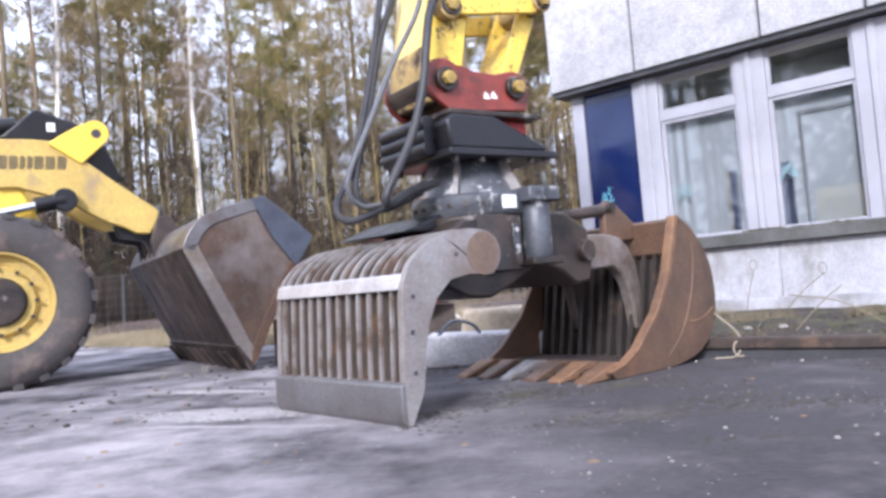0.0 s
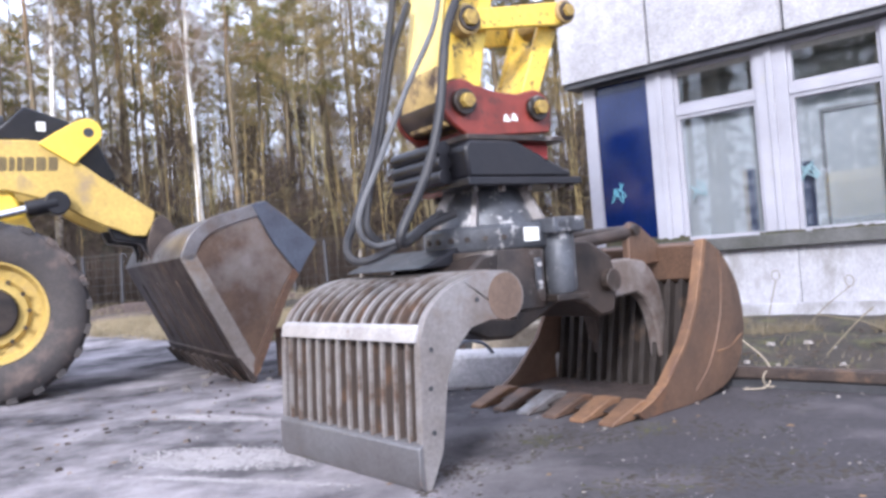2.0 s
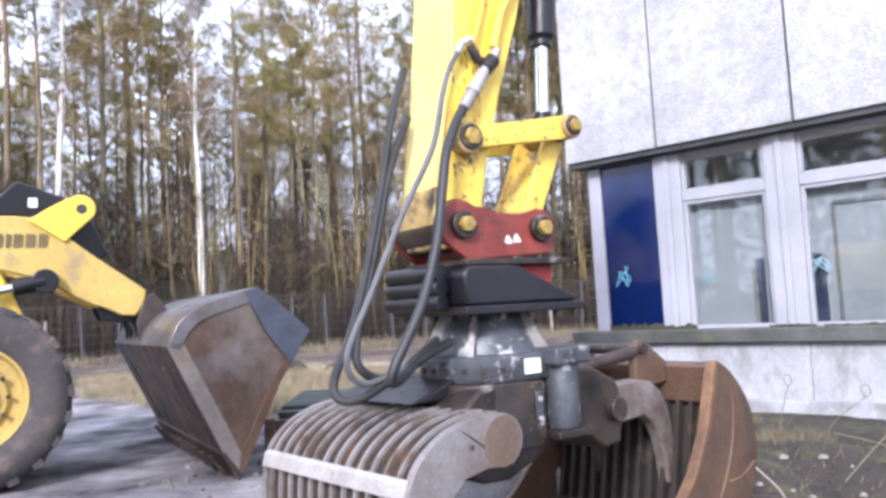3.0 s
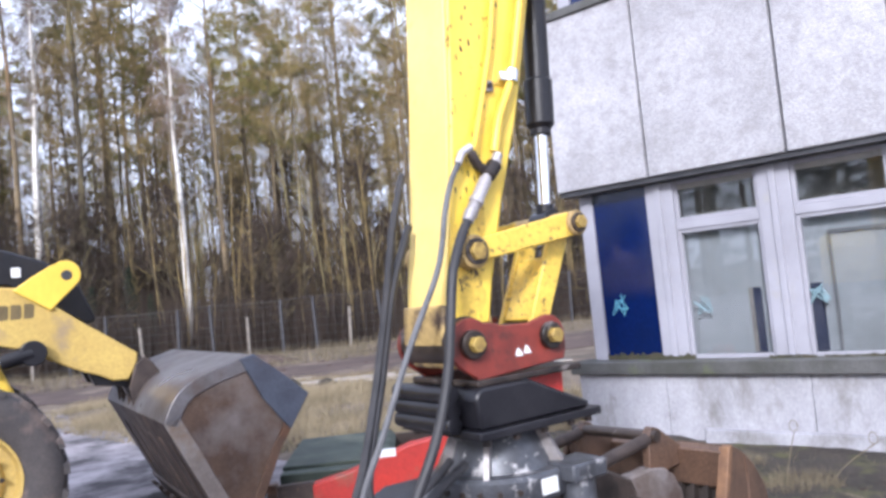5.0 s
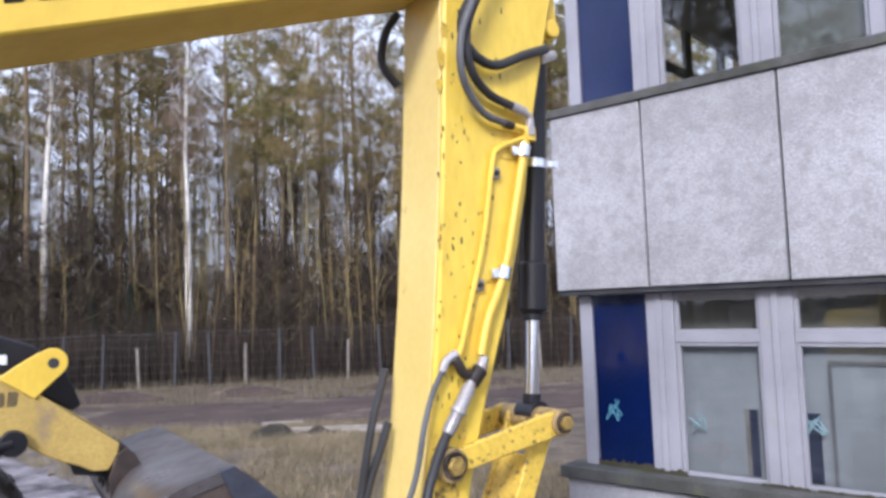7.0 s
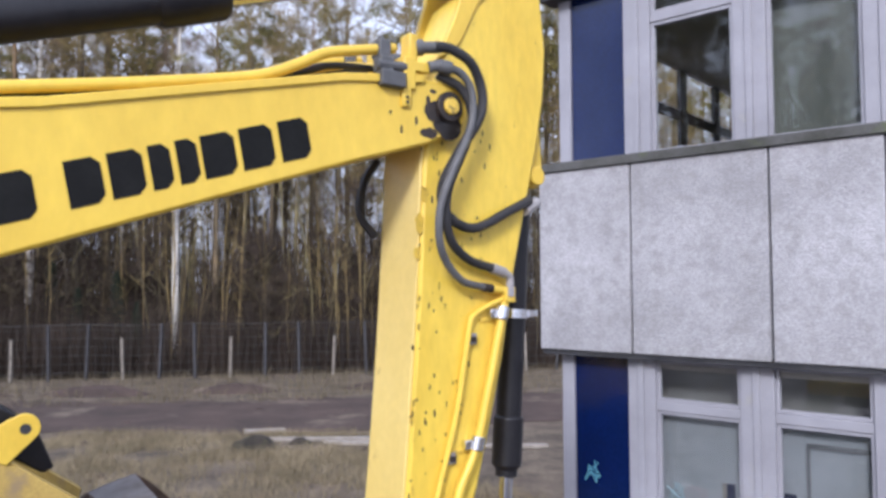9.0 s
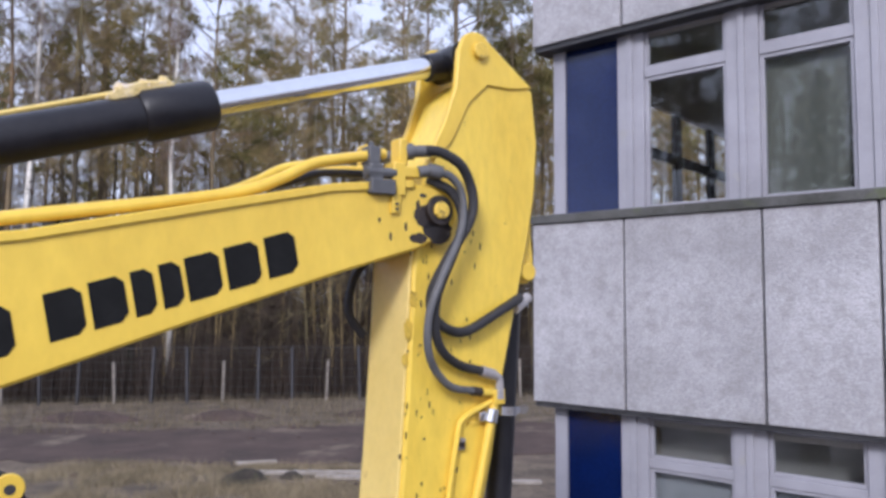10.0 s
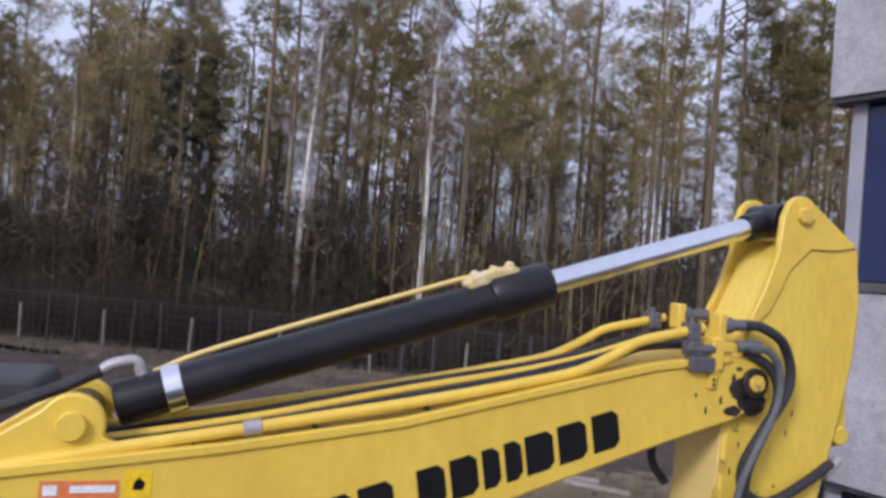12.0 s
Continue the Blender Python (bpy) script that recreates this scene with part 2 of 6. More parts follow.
def ground_material(name, kind):
    """Asphalt with dust, or field earth with dry grass and a bare track."""
    m = surface(name, *(((0.050, 0.044, 0.049), (0.026, 0.023, 0.026)) if kind == "asphalt" else ((0.17, 0.132, 0.094), (0.072, 0.056, 0.041))),
                0.45 if kind == "asphalt" else 1.1, 0.88, stain=(0.11, 0.096, 0.103) if kind == "asphalt" else (0.11, 0.078, 0.06),
                stain_scale=1.7 if kind == "asphalt" else 0.6, stain_at=0.52 if kind == "asphalt" else 0.5, stain_soft=0.22, fine=38 if kind == "asphalt" else 12,
                bump=0.6, grain_amount=0.3)
    return m


ASPHALT = ground_material("old_asphalt", "asphalt")


def dusty_side(m):
    """Pale ground-in dust over the part of the yard that is driven on: the dusty side."""
    t = m.node_tree
    n, ln = t.nodes, t.links
    bs = n["Principled BSDF"]
    was = bs.inputs["Base Color"].links[0].from_socket
    co, sx, nz = n.new("ShaderNodeTexCoord"), n.new("ShaderNodeSeparateXYZ"), n.new("ShaderNodeTexNoise")
    nz.inputs["Scale"].default_value, nz.inputs["Detail"].default_value, nz.inputs["Roughness"].default_value = 1.1, 9, 0.68
    ln.new(co.outputs["Object"], sx.inputs[0])
    ln.new(co.outputs["Object"], nz.inputs["Vector"])
    side, spots, both = n.new("ShaderNodeMapRange"), n.new("ShaderNodeMapRange"), n.new("ShaderNodeMath")
    ln.new(sx.outputs[0], side.inputs[0])
    side.inputs[1].default_value, side.inputs[2].default_value, side.inputs[3].default_value, side.inputs[4].default_value = 0.7, -0.9, 0.0, 1.0
    ln.new(nz.outputs[0], spots.inputs[0])
    spots.inputs[1].default_value, spots.inputs[2].default_value = 0.40, 0.64
    both.operation = "MULTIPLY"
    ln.new(side.outputs[0], both.inputs[0])
    ln.new(spots.outputs[0], both.inputs[1])
    mx = n.new("ShaderNodeMix")
    mx.data_type = "RGBA"
    mx.inputs[7].default_value = (0.335, 0.305, 0.318, 1)
    ln.new(both.outputs[0], mx.inputs[0])
    ln.new(was, mx.inputs[6])
    ln.new(mx.outputs[2], bs.inputs["Base Color"])


dusty_side(ASPHALT)
FIELD = ground_material("field_earth", "field")
TRACK = surface("bare_earth_track", (0.085, 0.056, 0.046), (0.05, 0.035, 0.03), 0.7, 0.95, stain=(0.22, 0.175, 0.13), stain_scale=0.5, stain_at=0.56, stain_soft=0.15, fine=10, bump=0.6)
SOIL = surface("mossy_soil", (0.045, 0.034, 0.026), (0.024, 0.021, 0.016), 2.4, 0.95, stain=(0.07, 0.068, 0.026), stain_scale=3.5, stain_at=0.53, fine=25, bump=0.9, grain_amount=0.35)
DUST = surface("pale_dust", (0.33, 0.305, 0.305), (0.25, 0.23, 0.23), 2.5, 0.95, fine=30, bump=0.2)


# ---- mesh tools ----
class Build:
    """Collects vertices and faces of one mesh."""

    def __init__(self):
        self.v, self.f = [], []

    def add(self, verts, faces):
        k = len(self.v)
        self.v += [tuple(p) for p in verts]
        self.f += [tuple(i + k for i in q) for q in faces]
        return self

    def prism(self, outline, at, lo, hi):
        """A flat outline (a, z) pushed through from lo to hi; at(a, b, z) gives the place."""
        n = len(outline)
        vs = [at(a, lo, z) for a, z in outline] + [at(a, hi, z) for a, z in outline]
        fs = [tuple(range(n)), tuple(range(2 * n - 1, n - 1, -1))] + [(i, n + i, n + (i + 1) % n, (i + 1) % n) for i in range(n)]
        return self.add(vs, fs)

    def box(self, at, a, b, c):
        """A box between the pairs a, b and c in the axes of at(a, b, c)."""
        vs = [at(x, y, z) for x in a for y in b for z in c]
        return self.add(vs, [(0, 1, 3, 2), (4, 6, 7, 5), (0, 4, 5, 1), (2, 3, 7, 6), (0, 2, 6, 4), (1, 5, 7, 3)])

    def tube(self, pts, radii, seg=10, caps=True):
        pts = [Vector(p) for p in pts]
        if not isinstance(radii, (list, tuple)):
            radii = [radii] * len(pts)
        k = len(self.v)
        side = None
        for i, p in enumerate(pts):
            d = (pts[min(i + 1, len(pts) - 1)] - pts[max(i - 1, 0)]).normalized()
            if side is None:
                side = d.cross(Vector((0, 0, 1)) if abs(d.z) < 0.9 else Vector((1, 0, 0))).normalized()
            side = (side - d * side.dot(d)).normalized()
            up = d.cross(side)
            for j in range(seg):
                a = 2 * math.pi * j / seg
                self.v.append(tuple(p + (side * math.cos(a) + up * math.sin(a)) * radii[i]))
        for i in range(len(pts) - 1):
            for j in range(seg):
                a, b = k + i * seg + j, k + i * seg + (j + 1) % seg
                self.f.append((a, b, b + seg, a + seg))
        if caps:
            self.f.append(tuple(k + j for j in reversed(range(seg))))
            self.f.append(tuple(k + (len(pts) - 1) * seg + j for j in range(seg)))
        return self

    def strip(self, inner, outer, at, lo, hi):
        """A thick plate between two lines (a, z) of equal length."""
        return self.prism(list(outer) + list(reversed(inner)), at, lo, hi)


def smooth_line(pts, steps=6):
    """Catmull-Rom through the points."""
    p = [Vector(q) for q in pts]
    p = [2 * p[0] - p[1]] + p + [2 * p[-1] - p[-2]]
    out = []
    for i in range(1, len(p) - 2):
        for s in range(steps):
            t = s / steps
            out.append(0.5 * (2 * p[i] + (p[i + 1] - p[i - 1]) * t + (2 * p[i - 1] - 5 * p[i] + 4 * p[i + 1] - p[i + 2]) * t * t
                              + (3 * p[i] - p[i - 1] - 3 * p[i + 1] + p[i + 2]) * t ** 3))
    return out + [p[-2]]


def arc(cx, cz, r, a0, a1, n=8):
    return [(cx + r * math.cos(radians(a0 + (a1 - a0) * i / n)), cz + r * math.sin(radians(a0 + (a1 - a0) * i / n))) for i in range(n + 1)]


ORIGIN = {}


def thing(name, label, category, base=(0, 0, 0), group="", kind=""):
    ob = new(name)
    ob.location = base
    ob.empty_display_size = 0.2
    ORIGIN[ob.name] = Vector(base)
    return tagged(ob, label, category, group, kind)


def part(name, b, material, parent, label="", bevel=0.0, sharp=35, segments=2):
    base = ORIGIN[parent.name]
    me = bpy.data.meshes.new(name)
    me.from_pydata([tuple(Vector(p) - base) for p in b.v], [], b.f)
    bm = bmesh.new()
    bm.from_mesh(me)
    bmesh.ops.recalc_face_normals(bm, faces=bm.faces)
    bm.to_mesh(me)
    bm.free()
    me.materials.append(material)
    me.shade_smooth()
    me.set_sharp_from_angle(angle=radians(sharp))
    ob = new(name, me)
    ob.parent = parent
    ORIGIN[ob.name] = base
    if bevel:
        md = ob.modifiers.new("bevel", "BEVEL")
        md.width, md.segments, md.limit_method, md.angle_limit = bevel, segments, "ANGLE", radians(40)
        md.harden_normals = False
    return tagged(ob, label)


def raw_mesh(name, verts, faces, material):
    me = bpy.data.meshes.new(name)
    me.from_pydata([tuple(p) for p in verts], [], faces)
    me.materials.append(material)
    return me


# ---- axes of the things ----
E_DIR, E_SIDE, E_O = Vector((0.789, 0.615, 0)), Vector((0.615, -0.789, 0)), Vector((-0.125, 4.05, 0))
G_DIR, G_SIDE, G_O = Vector((0.714, 0.70, 0)), Vector((-0.70, 0.714, 0)), Vector((-0.046, 4.11, 0))
L_DIR, L_SIDE = Vector((0.82, 0.57, 0)), Vector((0.57, -0.82, 0))
F_DIR, F_IN, F_O = Vector((0.785, -0.62, 0)), Vector((0.62, 0.785, 0)), Vector((1.65, 8.33, 0))
UP = Vector((0, 0, 1))


def EX(u, v, z):
    return E_O + E_DIR * u + E_SIDE * v + UP * z


def GR(o, h, z):
    return G_O + G_DIR * o + G_SIDE * (h - 2.967) + UP * z


def LO(a, n, z):
    return L_DIR * a + L_SIDE * n + UP * z


def FA(s, d, z):
    return F_O + F_DIR * s + F_IN * d + UP * z

# ---- ground ----
def sheet(name, label, material, outline, z, step, lift=0.0, kind="structure", category="ground"):
    """A level sheet inside a box outline, in squares, with soft unevenness."""
    (x0, x1), (y0, y1) = outline
    nx, ny = max(1, round((x1 - x0) / step)), max(1, round((y1 - y0) / step))
    vs, fs = [], []
    for j in range(ny + 1):
        for i in range(nx + 1):
            x, y = x0 + (x1 - x0) * i / nx, y0 + (y1 - y0) * j / ny
            vs.append((x, y, z + lift * noise.noise(Vector((x * 0.35, y * 0.35, 3.0)))))
    for j in range(ny):
        for i in range(nx):
            a = j * (nx + 1) + i
            fs.append((a, a + 1, a + nx + 2, a + nx + 1))
    ob = new(name, raw_mesh(name, vs, fs, material))
    ob.data.shade_smooth()
    return tagged(ob, label, category, kind=kind)


sheet("ground", "pale dry grass field and leaf-strewn earth running under the trees", FIELD, ((-400, 400), (-400, 400)), -0.03, 20)


def ragged(name, label, material, line, z, thick, category, wob=0.25, seed=0):
    """A thin slab whose outline is a closed line with a broken edge."""
    rnd = random.Random(seed)
    pts = []
    n = len(line)
    for i in range(n):
        a, b = Vector(line[i]), Vector(line[(i + 1) % n])
        k = max(1, int((b - a).length / 0.5))
        for j in range(k):
            p = a.lerp(b, j / k)
            pts.append((p.x + rnd.uniform(-wob, wob), p.y + rnd.uniform(-wob, wob)))
    b = Build()
    m = len(pts)
    b.add([(x, y, z) for x, y in pts] + [(x, y, z - thick) for x, y in pts],
          [tuple(range(m))] + [(i, (i + 1) % m, m + (i + 1) % m, m + i) for i in range(m)])
    me = raw_mesh(name, b.v, b.f, material)
    return tagged(new(name, me), label, category, kind="structure")


ragged("pavement", "old grey asphalt yard with pale dust and cracks", ASPHALT, [(-30, -30), (9, -30), (7.4, 0.9), (1.1, 5.95), (-0.6, 8.6), (-3.5, 9.8), (-9, 16.0), (-30, 20)], 0.0, 0.06, "pavement", 0.18, 4)
ragged("track", "bare brown earth track crossing the field", TRACK, [(-40, 15.5), (-9, 18.0), (-4, 17.8), (2, 19.5), (9, 23), (9, 27.5), (0, 24.0), (-9, 22.6), (-40, 22)], -0.012, 0.05, "track", 0.5, 5)

def scatter(name, label, category, material, n, area, size, seed, z=0.0, flat=0.45, keep=None):
    """Small broken pieces, lying on the ground, in one mesh."""
    rnd = random.Random(seed)
    b = Build()
    while n > 0:
        x, y = rnd.uniform(*area[0]), rnd.uniform(*area[1])
        if keep and not keep(x, y):
            continue
        n -= 1
        r = rnd.uniform(*size) * rnd.uniform(0.5, 1)
        a0 = rnd.uniform(0, 6)
        ring = [(x + r * rnd.uniform(0.6, 1) * math.cos(a0 + k * 1.2566), y + r * rnd.uniform(0.6, 1) * math.sin(a0 + k * 1.2566)) for k in range(5)]
        hgt = r * flat * rnd.uniform(0.5, 1.2)
        b.add([(p[0], p[1], z - 0.002) for p in ring] + [(x + 0.6 * (p[0] - x), y + 0.6 * (p[1] - y), z + hgt) for p in ring],
              [(0, 1, 6, 5), (1, 2, 7, 6), (2, 3, 8, 7), (3, 4, 9, 8), (4, 0, 5, 9), (5, 6, 7, 8, 9)])
    return tagged(new(name, raw_mesh(name, b.v, b.f, material)), label, category, kind="stuff")


def in_scuff(x, y):
    """Two pale scuffed strips by the jaw's blade."""
    a = ((x + 1.25) / 0.55) ** 2 + ((y - 4.0 + 0.25 * (x + 1.25)) / 0.22) ** 2
    c = ((x + 1.7) / 0.5) ** 2 + ((y - 5.0 + 0.4 * (x + 1.7)) / 0.10) ** 2
    d = ((x + 1.1) / 0.6) ** 2 + ((y - 3.62 + 0.32 * (x + 1.1)) / 0.035) ** 2
    return min(a, c, d) < random.random() * 1.0


scatter("dust", "scuffed pale dust and chalky crumbs on the asphalt", "dust", DUST, 9500, ((-2.4, -0.4), (3.2, 5.4)), (0.004, 0.020), 7, flat=0.03, keep=in_scuff)
scatter("dust", "thin veil of pale grit over the asphalt", "dust", DUST, 1800, ((-3.6, 2.6), (1.8, 7.5)), (0.003, 0.011), 17, flat=0.1, keep=lambda x, y: noise.noise(Vector((x * 1.3, y * 1.3, 9))) > random.uniform(-0.3, 0.5))
scatter("gravel", "small pale stones and crumbs scattered over the asphalt", "gravel", STONE, 420, ((-3.5, 3.2), (1.8, 7.5)), (0.005, 0.020), 3)
scatter("gravel", "coarser crumbs of dirt beside the machines", "gravel", RUST_DARK, 160, ((-2.8, 1.2), (3.9, 6.6)), (0.012, 0.035), 5)
scatter("clods", "dark earth clods and rubbish in the grass", "earth", TRACK, 110, ((-9, 5), (9.5, 24)), (0.03, 0.16), 41, z=-0.03, flat=0.5, keep=lambda x, y: noise.noise(Vector((x * 0.4, y * 0.4, 2))) > -0.05 and (x - F_O.x) * F_IN.x + (y - F_O.y) * F_IN.y < -0.3 or y > 16 and x < 1)
scatter("fallen_leaves", "dry brown leaves and chips on the asphalt", "leaves", LEAF_LITTER, 120, ((-3.5, 2.4), (2.5, 7.0)), (0.015, 0.035), 6, flat=0.12)
scatter("dirt", "dark trodden dirt on the asphalt by the grab's teeth", "dirt", SOIL, 2600, ((-0.3, 1.9), (2.7, 4.6)), (0.005, 0.028), 27, flat=0.06, keep=lambda x, y: noise.noise(Vector((x * 1.6, y * 2.6, 4))) > random.uniform(-0.05, 0.4))
scatter("rubble", "pale rubble lumps along the bucket's edge", "rubble", STONE, 45, ((-2.6, -1.0), (5.9, 7.2)), (0.02, 0.06), 8, flat=0.8)

# ---- building ----
PANEL_S = [-0.99, 0.055, 1.34, 2.22, 3.5, 4.8, 6.1, 7.4]
PANEL_Z = [(2.597, 4.415), (6.30, 8.14)]
house = thing("office_building", "two-storey concrete panel building with blue window panels", "building", FA(0, 0.4, 0), kind="structure")
END = 7.4
OW = (2.0, 5.6)
BASE_S = [-0.98, -0.02, 1.30, 2.6, 3.9, 5.2, 6.5, 7.4]
b = Build()
for z0, z1 in ((2.45, 2.75), (4.25, 4.45), (6.2, 6.5), (8.0, 8.2)):
    b.box(FA, (-0.85, END), (0.22, 6.0), (z0, z1))
part("floor_slab", b, ROOM_DARK, house)
b = Build()
b.box(FA, (-0.92, -0.86), (0.32, OW[0]), (0.0, 8.1)).box(FA, (-0.92, -0.86), (OW[1], 6.0), (0.0, 8.1)).box(FA, (-0.92, -0.86), OW, (0.0, 4.70)).box(FA, (-0.92, -0.86), OW, (6.2, 8.1)).box(FA, (END - 0.1, END), (0.3, 6.0), (0, 8.1)).box(FA, (-0.86, END - 0.1), (5.9, 6.0), (0, 8.1))
part("side_wall", b, CONCRETE, house)
b = Build().box(FA, (-1.0, END), (0.04, 6.05), (8.2, 8.32))
part("roof", b, DARK_TRIM, house, bevel=0.01)
part("base_wall", Build().box(FA, (-0.97, END), (0.068, 0.30), (-0.1, 0.69)), DARK_TRIM, house)
for s0, s1 in zip(BASE_S, BASE_S[1:]):
    part("base_panel", Build().box(FA, (s0 + 0.003, s1 - 0.003), (0.045, 0.067), (-0.1, 0.70)), BASE_WALL, house, "stained pale painted base wall", bevel=0.005)
for z0 in (0.70, 4.415):
    b = Build().box(FA, (-1.03, END), (-0.03, 0.34), (z0, z0 + (0.12 if z0 < 1 else 0.09)))
    part("window_ledge", b, LEDGE, house, "dark mossy ledge under the windows", bevel=0.008)
for z0, z1 in PANEL_Z:
    b = Build().box(FA, (-0.97, END), (0.035, 0.30), (z0 - 0.05, z0 + 0.03))
    part("drip_strip", b, DARK_TRIM, house)
    b = Build().box(FA, (-0.97, END), (0.10, 0.22), (z0 + 0.03, z1))
    part("panel_backing", b, DARK_TRIM, house)
    for s0, s1 in zip(PANEL_S, PANEL_S[1:]):
        b = Build().box(FA, (s0 + 0.010, s1 - 0.010), (0.0, 0.10), (z0, z1))
        part("facade_panel", b, CONCRETE, house, bevel=0.012)
b = Build().box(FA, (-0.99, -0.975), (0.104, 6.0), (2.597, 4.415)).box(FA, (-0.99, -0.975), (0.104, 6.0), (6.30, 8.14))
part("corner_panel", b, CONCRETE, house)

WINDOWS = [(0.20, 1.0), (1.29, 2.05), (2.36, 3.12), (3.42, 4.18), (4.48, 5.24), (5.54, 6.30)]


def window_band(z0, z1, lower):
    """One storey's band: end post, blue panel, and framed windows with top lights."""
    d0, d1 = 0.19, 0.27
    b = Build().box(FA, (-0.84, -0.70), (d0, d1 + 0.03), (z0, z1))
    part("end_post", b, FRAME_WHITE, house, bevel=0.006)
    b = Build().box(FA, (-0.70, -0.08), (d0 + 0.03, d1), (z0, z1))
    part("blue_panel", b, BLUE_PANEL, house, "deep blue glossy wall panel", bevel=0.004)
    edges = [-0.08] + [e for w in WINDOWS for e in w] + [END]
    for a, c in zip(edges[0::2], edges[1::2]):
        b = Build().box(FA, (a, c), (d0 - 0.02, d1), (z0, z1))
        part("mullion", b, FRAME_WHITE, house, bevel=0.006)
        mid = (a + c) / 2
        b = Build().box(FA, (mid - 0.03, mid + 0.03), (d0 - 0.045, d0 - 0.02), (z0, z1))
        part("cover_strip", b, FRAME_WHITE, house, bevel=0.004)
    tz = z1 - 0.48
    for a, c in WINDOWS:
        win = part("window", Build().box(FA, (a, c), (d0, d1), (tz, tz + 0.085)), FRAME_WHITE, house, bevel=0.005)
        fb = Build()
        for p, q in ((z0, tz), (tz + 0.085, z1)):
            fb.box(FA, (a, a + 0.035), (d0 + 0.015, d1 - 0.01), (p, q)).box(FA, (c - 0.035, c), (d0 + 0.015, d1 - 0.01), (p, q))
            fb.box(FA, (a + 0.035, c - 0.035), (d0 + 0.015, d1 - 0.01), (p, p + 0.035)).box(FA, (a + 0.035, c - 0.035), (d0 + 0.015, d1 - 0.01), (q - 0.035, q))
        part("window_frame", fb, FRAME_WHITE, win, bevel=0.004)
        for p, q in ((z0, tz), (tz + 0.085, z1)):
            pane = part("pane", Build().box(FA, (a + 0.03, c - 0.03), (d0 + 0.04, d0 + 0.046), (p + 0.03, q - 0.03)), GLASS, win, "clear reflecting glass")
            pane.visible_shadow = False
        if lower:
            # grey board added behind each top light so the glass looks lighter
            part("top_blind", Build().box(FA, (a - 0.26, c + 0.03), (d1 + 0.30, d1 + 0.32), (tz, z1)), ROOM_DARK, win, "grey board added to lighten the top light")
            part("blind", Build().box(FA, (a - 0.04, c - 0.03), (d1 + 0.05, d1 + 0.07), (z0, tz - 0.02)), ROOM_WHITE, win, "white board behind the glass")
        elif a > 1:
            part("curtain", Build().box(FA, (a - 0.04, c + 0.04), (d1 + 0.06, d1 + 0.075), (z0, tz - 0.02)), CURTAIN, win, "dull grey-green curtain behind the glass")


window_band(0.82, 2.54, True)
window_band(4.52, 6.28, False)
# dark gap and spray paint between the white boards
for s, w in ((0.815, 0.07), (1.29, 0.12)):
    part("dark_slot", Build().box(FA, (s, s + w), (0.300, 0.318), (0.86, 1.45)), SLOT_BLUE, house, "dark blue gap between the boards")
part("slot_jamb", Build().box(FA, (0.775, 0.812), (0.298, 0.318), (0.86, 1.45)), STONE, house)
part("board_edge", Build().box(FA, (1.50, 1.525), (0.300, 0.318), (0.86, 1.90)).box(FA, (1.525, 2.02), (0.300, 0.318), (1.865, 1.90)), WOOD_GREY, house, "grey edge of an inner door")


def scribble(s, z, size, d, seed, material, r):
    rnd = random.Random(seed)
    pts = [FA(s + size * (0.5 * math.sin(k * 1.9) + rnd.uniform(-0.2, 0.2)), d, z + size * (0.5 * math.cos(k * 2.6) + rnd.uniform(-0.2, 0.2))) for k in range(8)]
    ob = part("graffiti", Build().tube(smooth_line(pts, 5), r, 4), material, house, "cyan spray paint scribble")
    return ob


scribble(-0.52, 1.37, 0.17, 0.217, 2, CYAN, 0.005)
scribble(0.36, 1.32, 0.18, 0.226, 3, CYAN_PALE, 0.005)
scribble(1.40, 1.36, 0.14, 0.226, 4, CYAN_PALE, 0.008)

def moss_strip(s0, s1, d, z, n, rise, seed):
    """Low mossy crust with an uneven top along the ledge."""
    rnd = random.Random(seed)
    top = [(s0 + (s1 - s0) * k / n, z + rise * (0.35 + 0.65 * abs(noise.noise(Vector((k * 0.37, seed, 1.3))) + rnd.uniform(-0.15, 0.3)))) for k in range(n + 1)]
    part("moss", Build().prism([(s0, z - 0.01)] + top + [(s1, z - 0.01)], FA, d, d + 0.03), MOSS, house, "green-brown moss crust on the ledge")


moss_strip(-0.70, -0.10, 0.192, 0.82, 40, 0.09, 1)
moss_strip(-0.20, 0.26, 0.135, 0.82, 30, 0.07, 2)
moss_strip(0.95, 1.34, 0.135, 0.82, 26, 0.045, 3)
moss_strip(1.4, 2.0, 0.16, 0.82, 36, 0.03, 4)

# inner things seen through the upper glass
b = Build()
for d in (2.0, 3.3, 4.5, 5.45):
    b.box(FA, (-0.915, -0.865), (d, d + 0.22), (4.7, 6.2))
b.box(FA, (-0.91, -0.87), OW, (5.5, 5.64))
part("inner_frame", b, DARK_TRIM, house)

# planting strip, kerb and rope before the wall
bed = thing("planting_bed", "overgrown mossy soil strip along the building", "bed", FA(2, -1.4, 0), kind="structure")
b = Build()
NX, NY = 60, 14
vs = []
for j in range(NY + 1):
    for i in range(NX + 1):
        s, d = -2.6 + 10 * i / NX, -2.85 + 2.9 * j / NY
        p = FA(s, d, 0)
        vs.append((p.x, p.y, 0.03 + 0.06 * (j / NY) + 0.05 * noise.noise(p * 2.3) + 0.03 * noise.noise(p * 7)))
b.add(vs, [(j * (NX + 1) + i, j * (NX + 1) + i + 1, (j + 1) * (NX + 1) + i + 1, (j + 1) * (NX + 1) + i) for j in range(NY) for i in range(NX)])
part("soil", b, SOIL, bed)
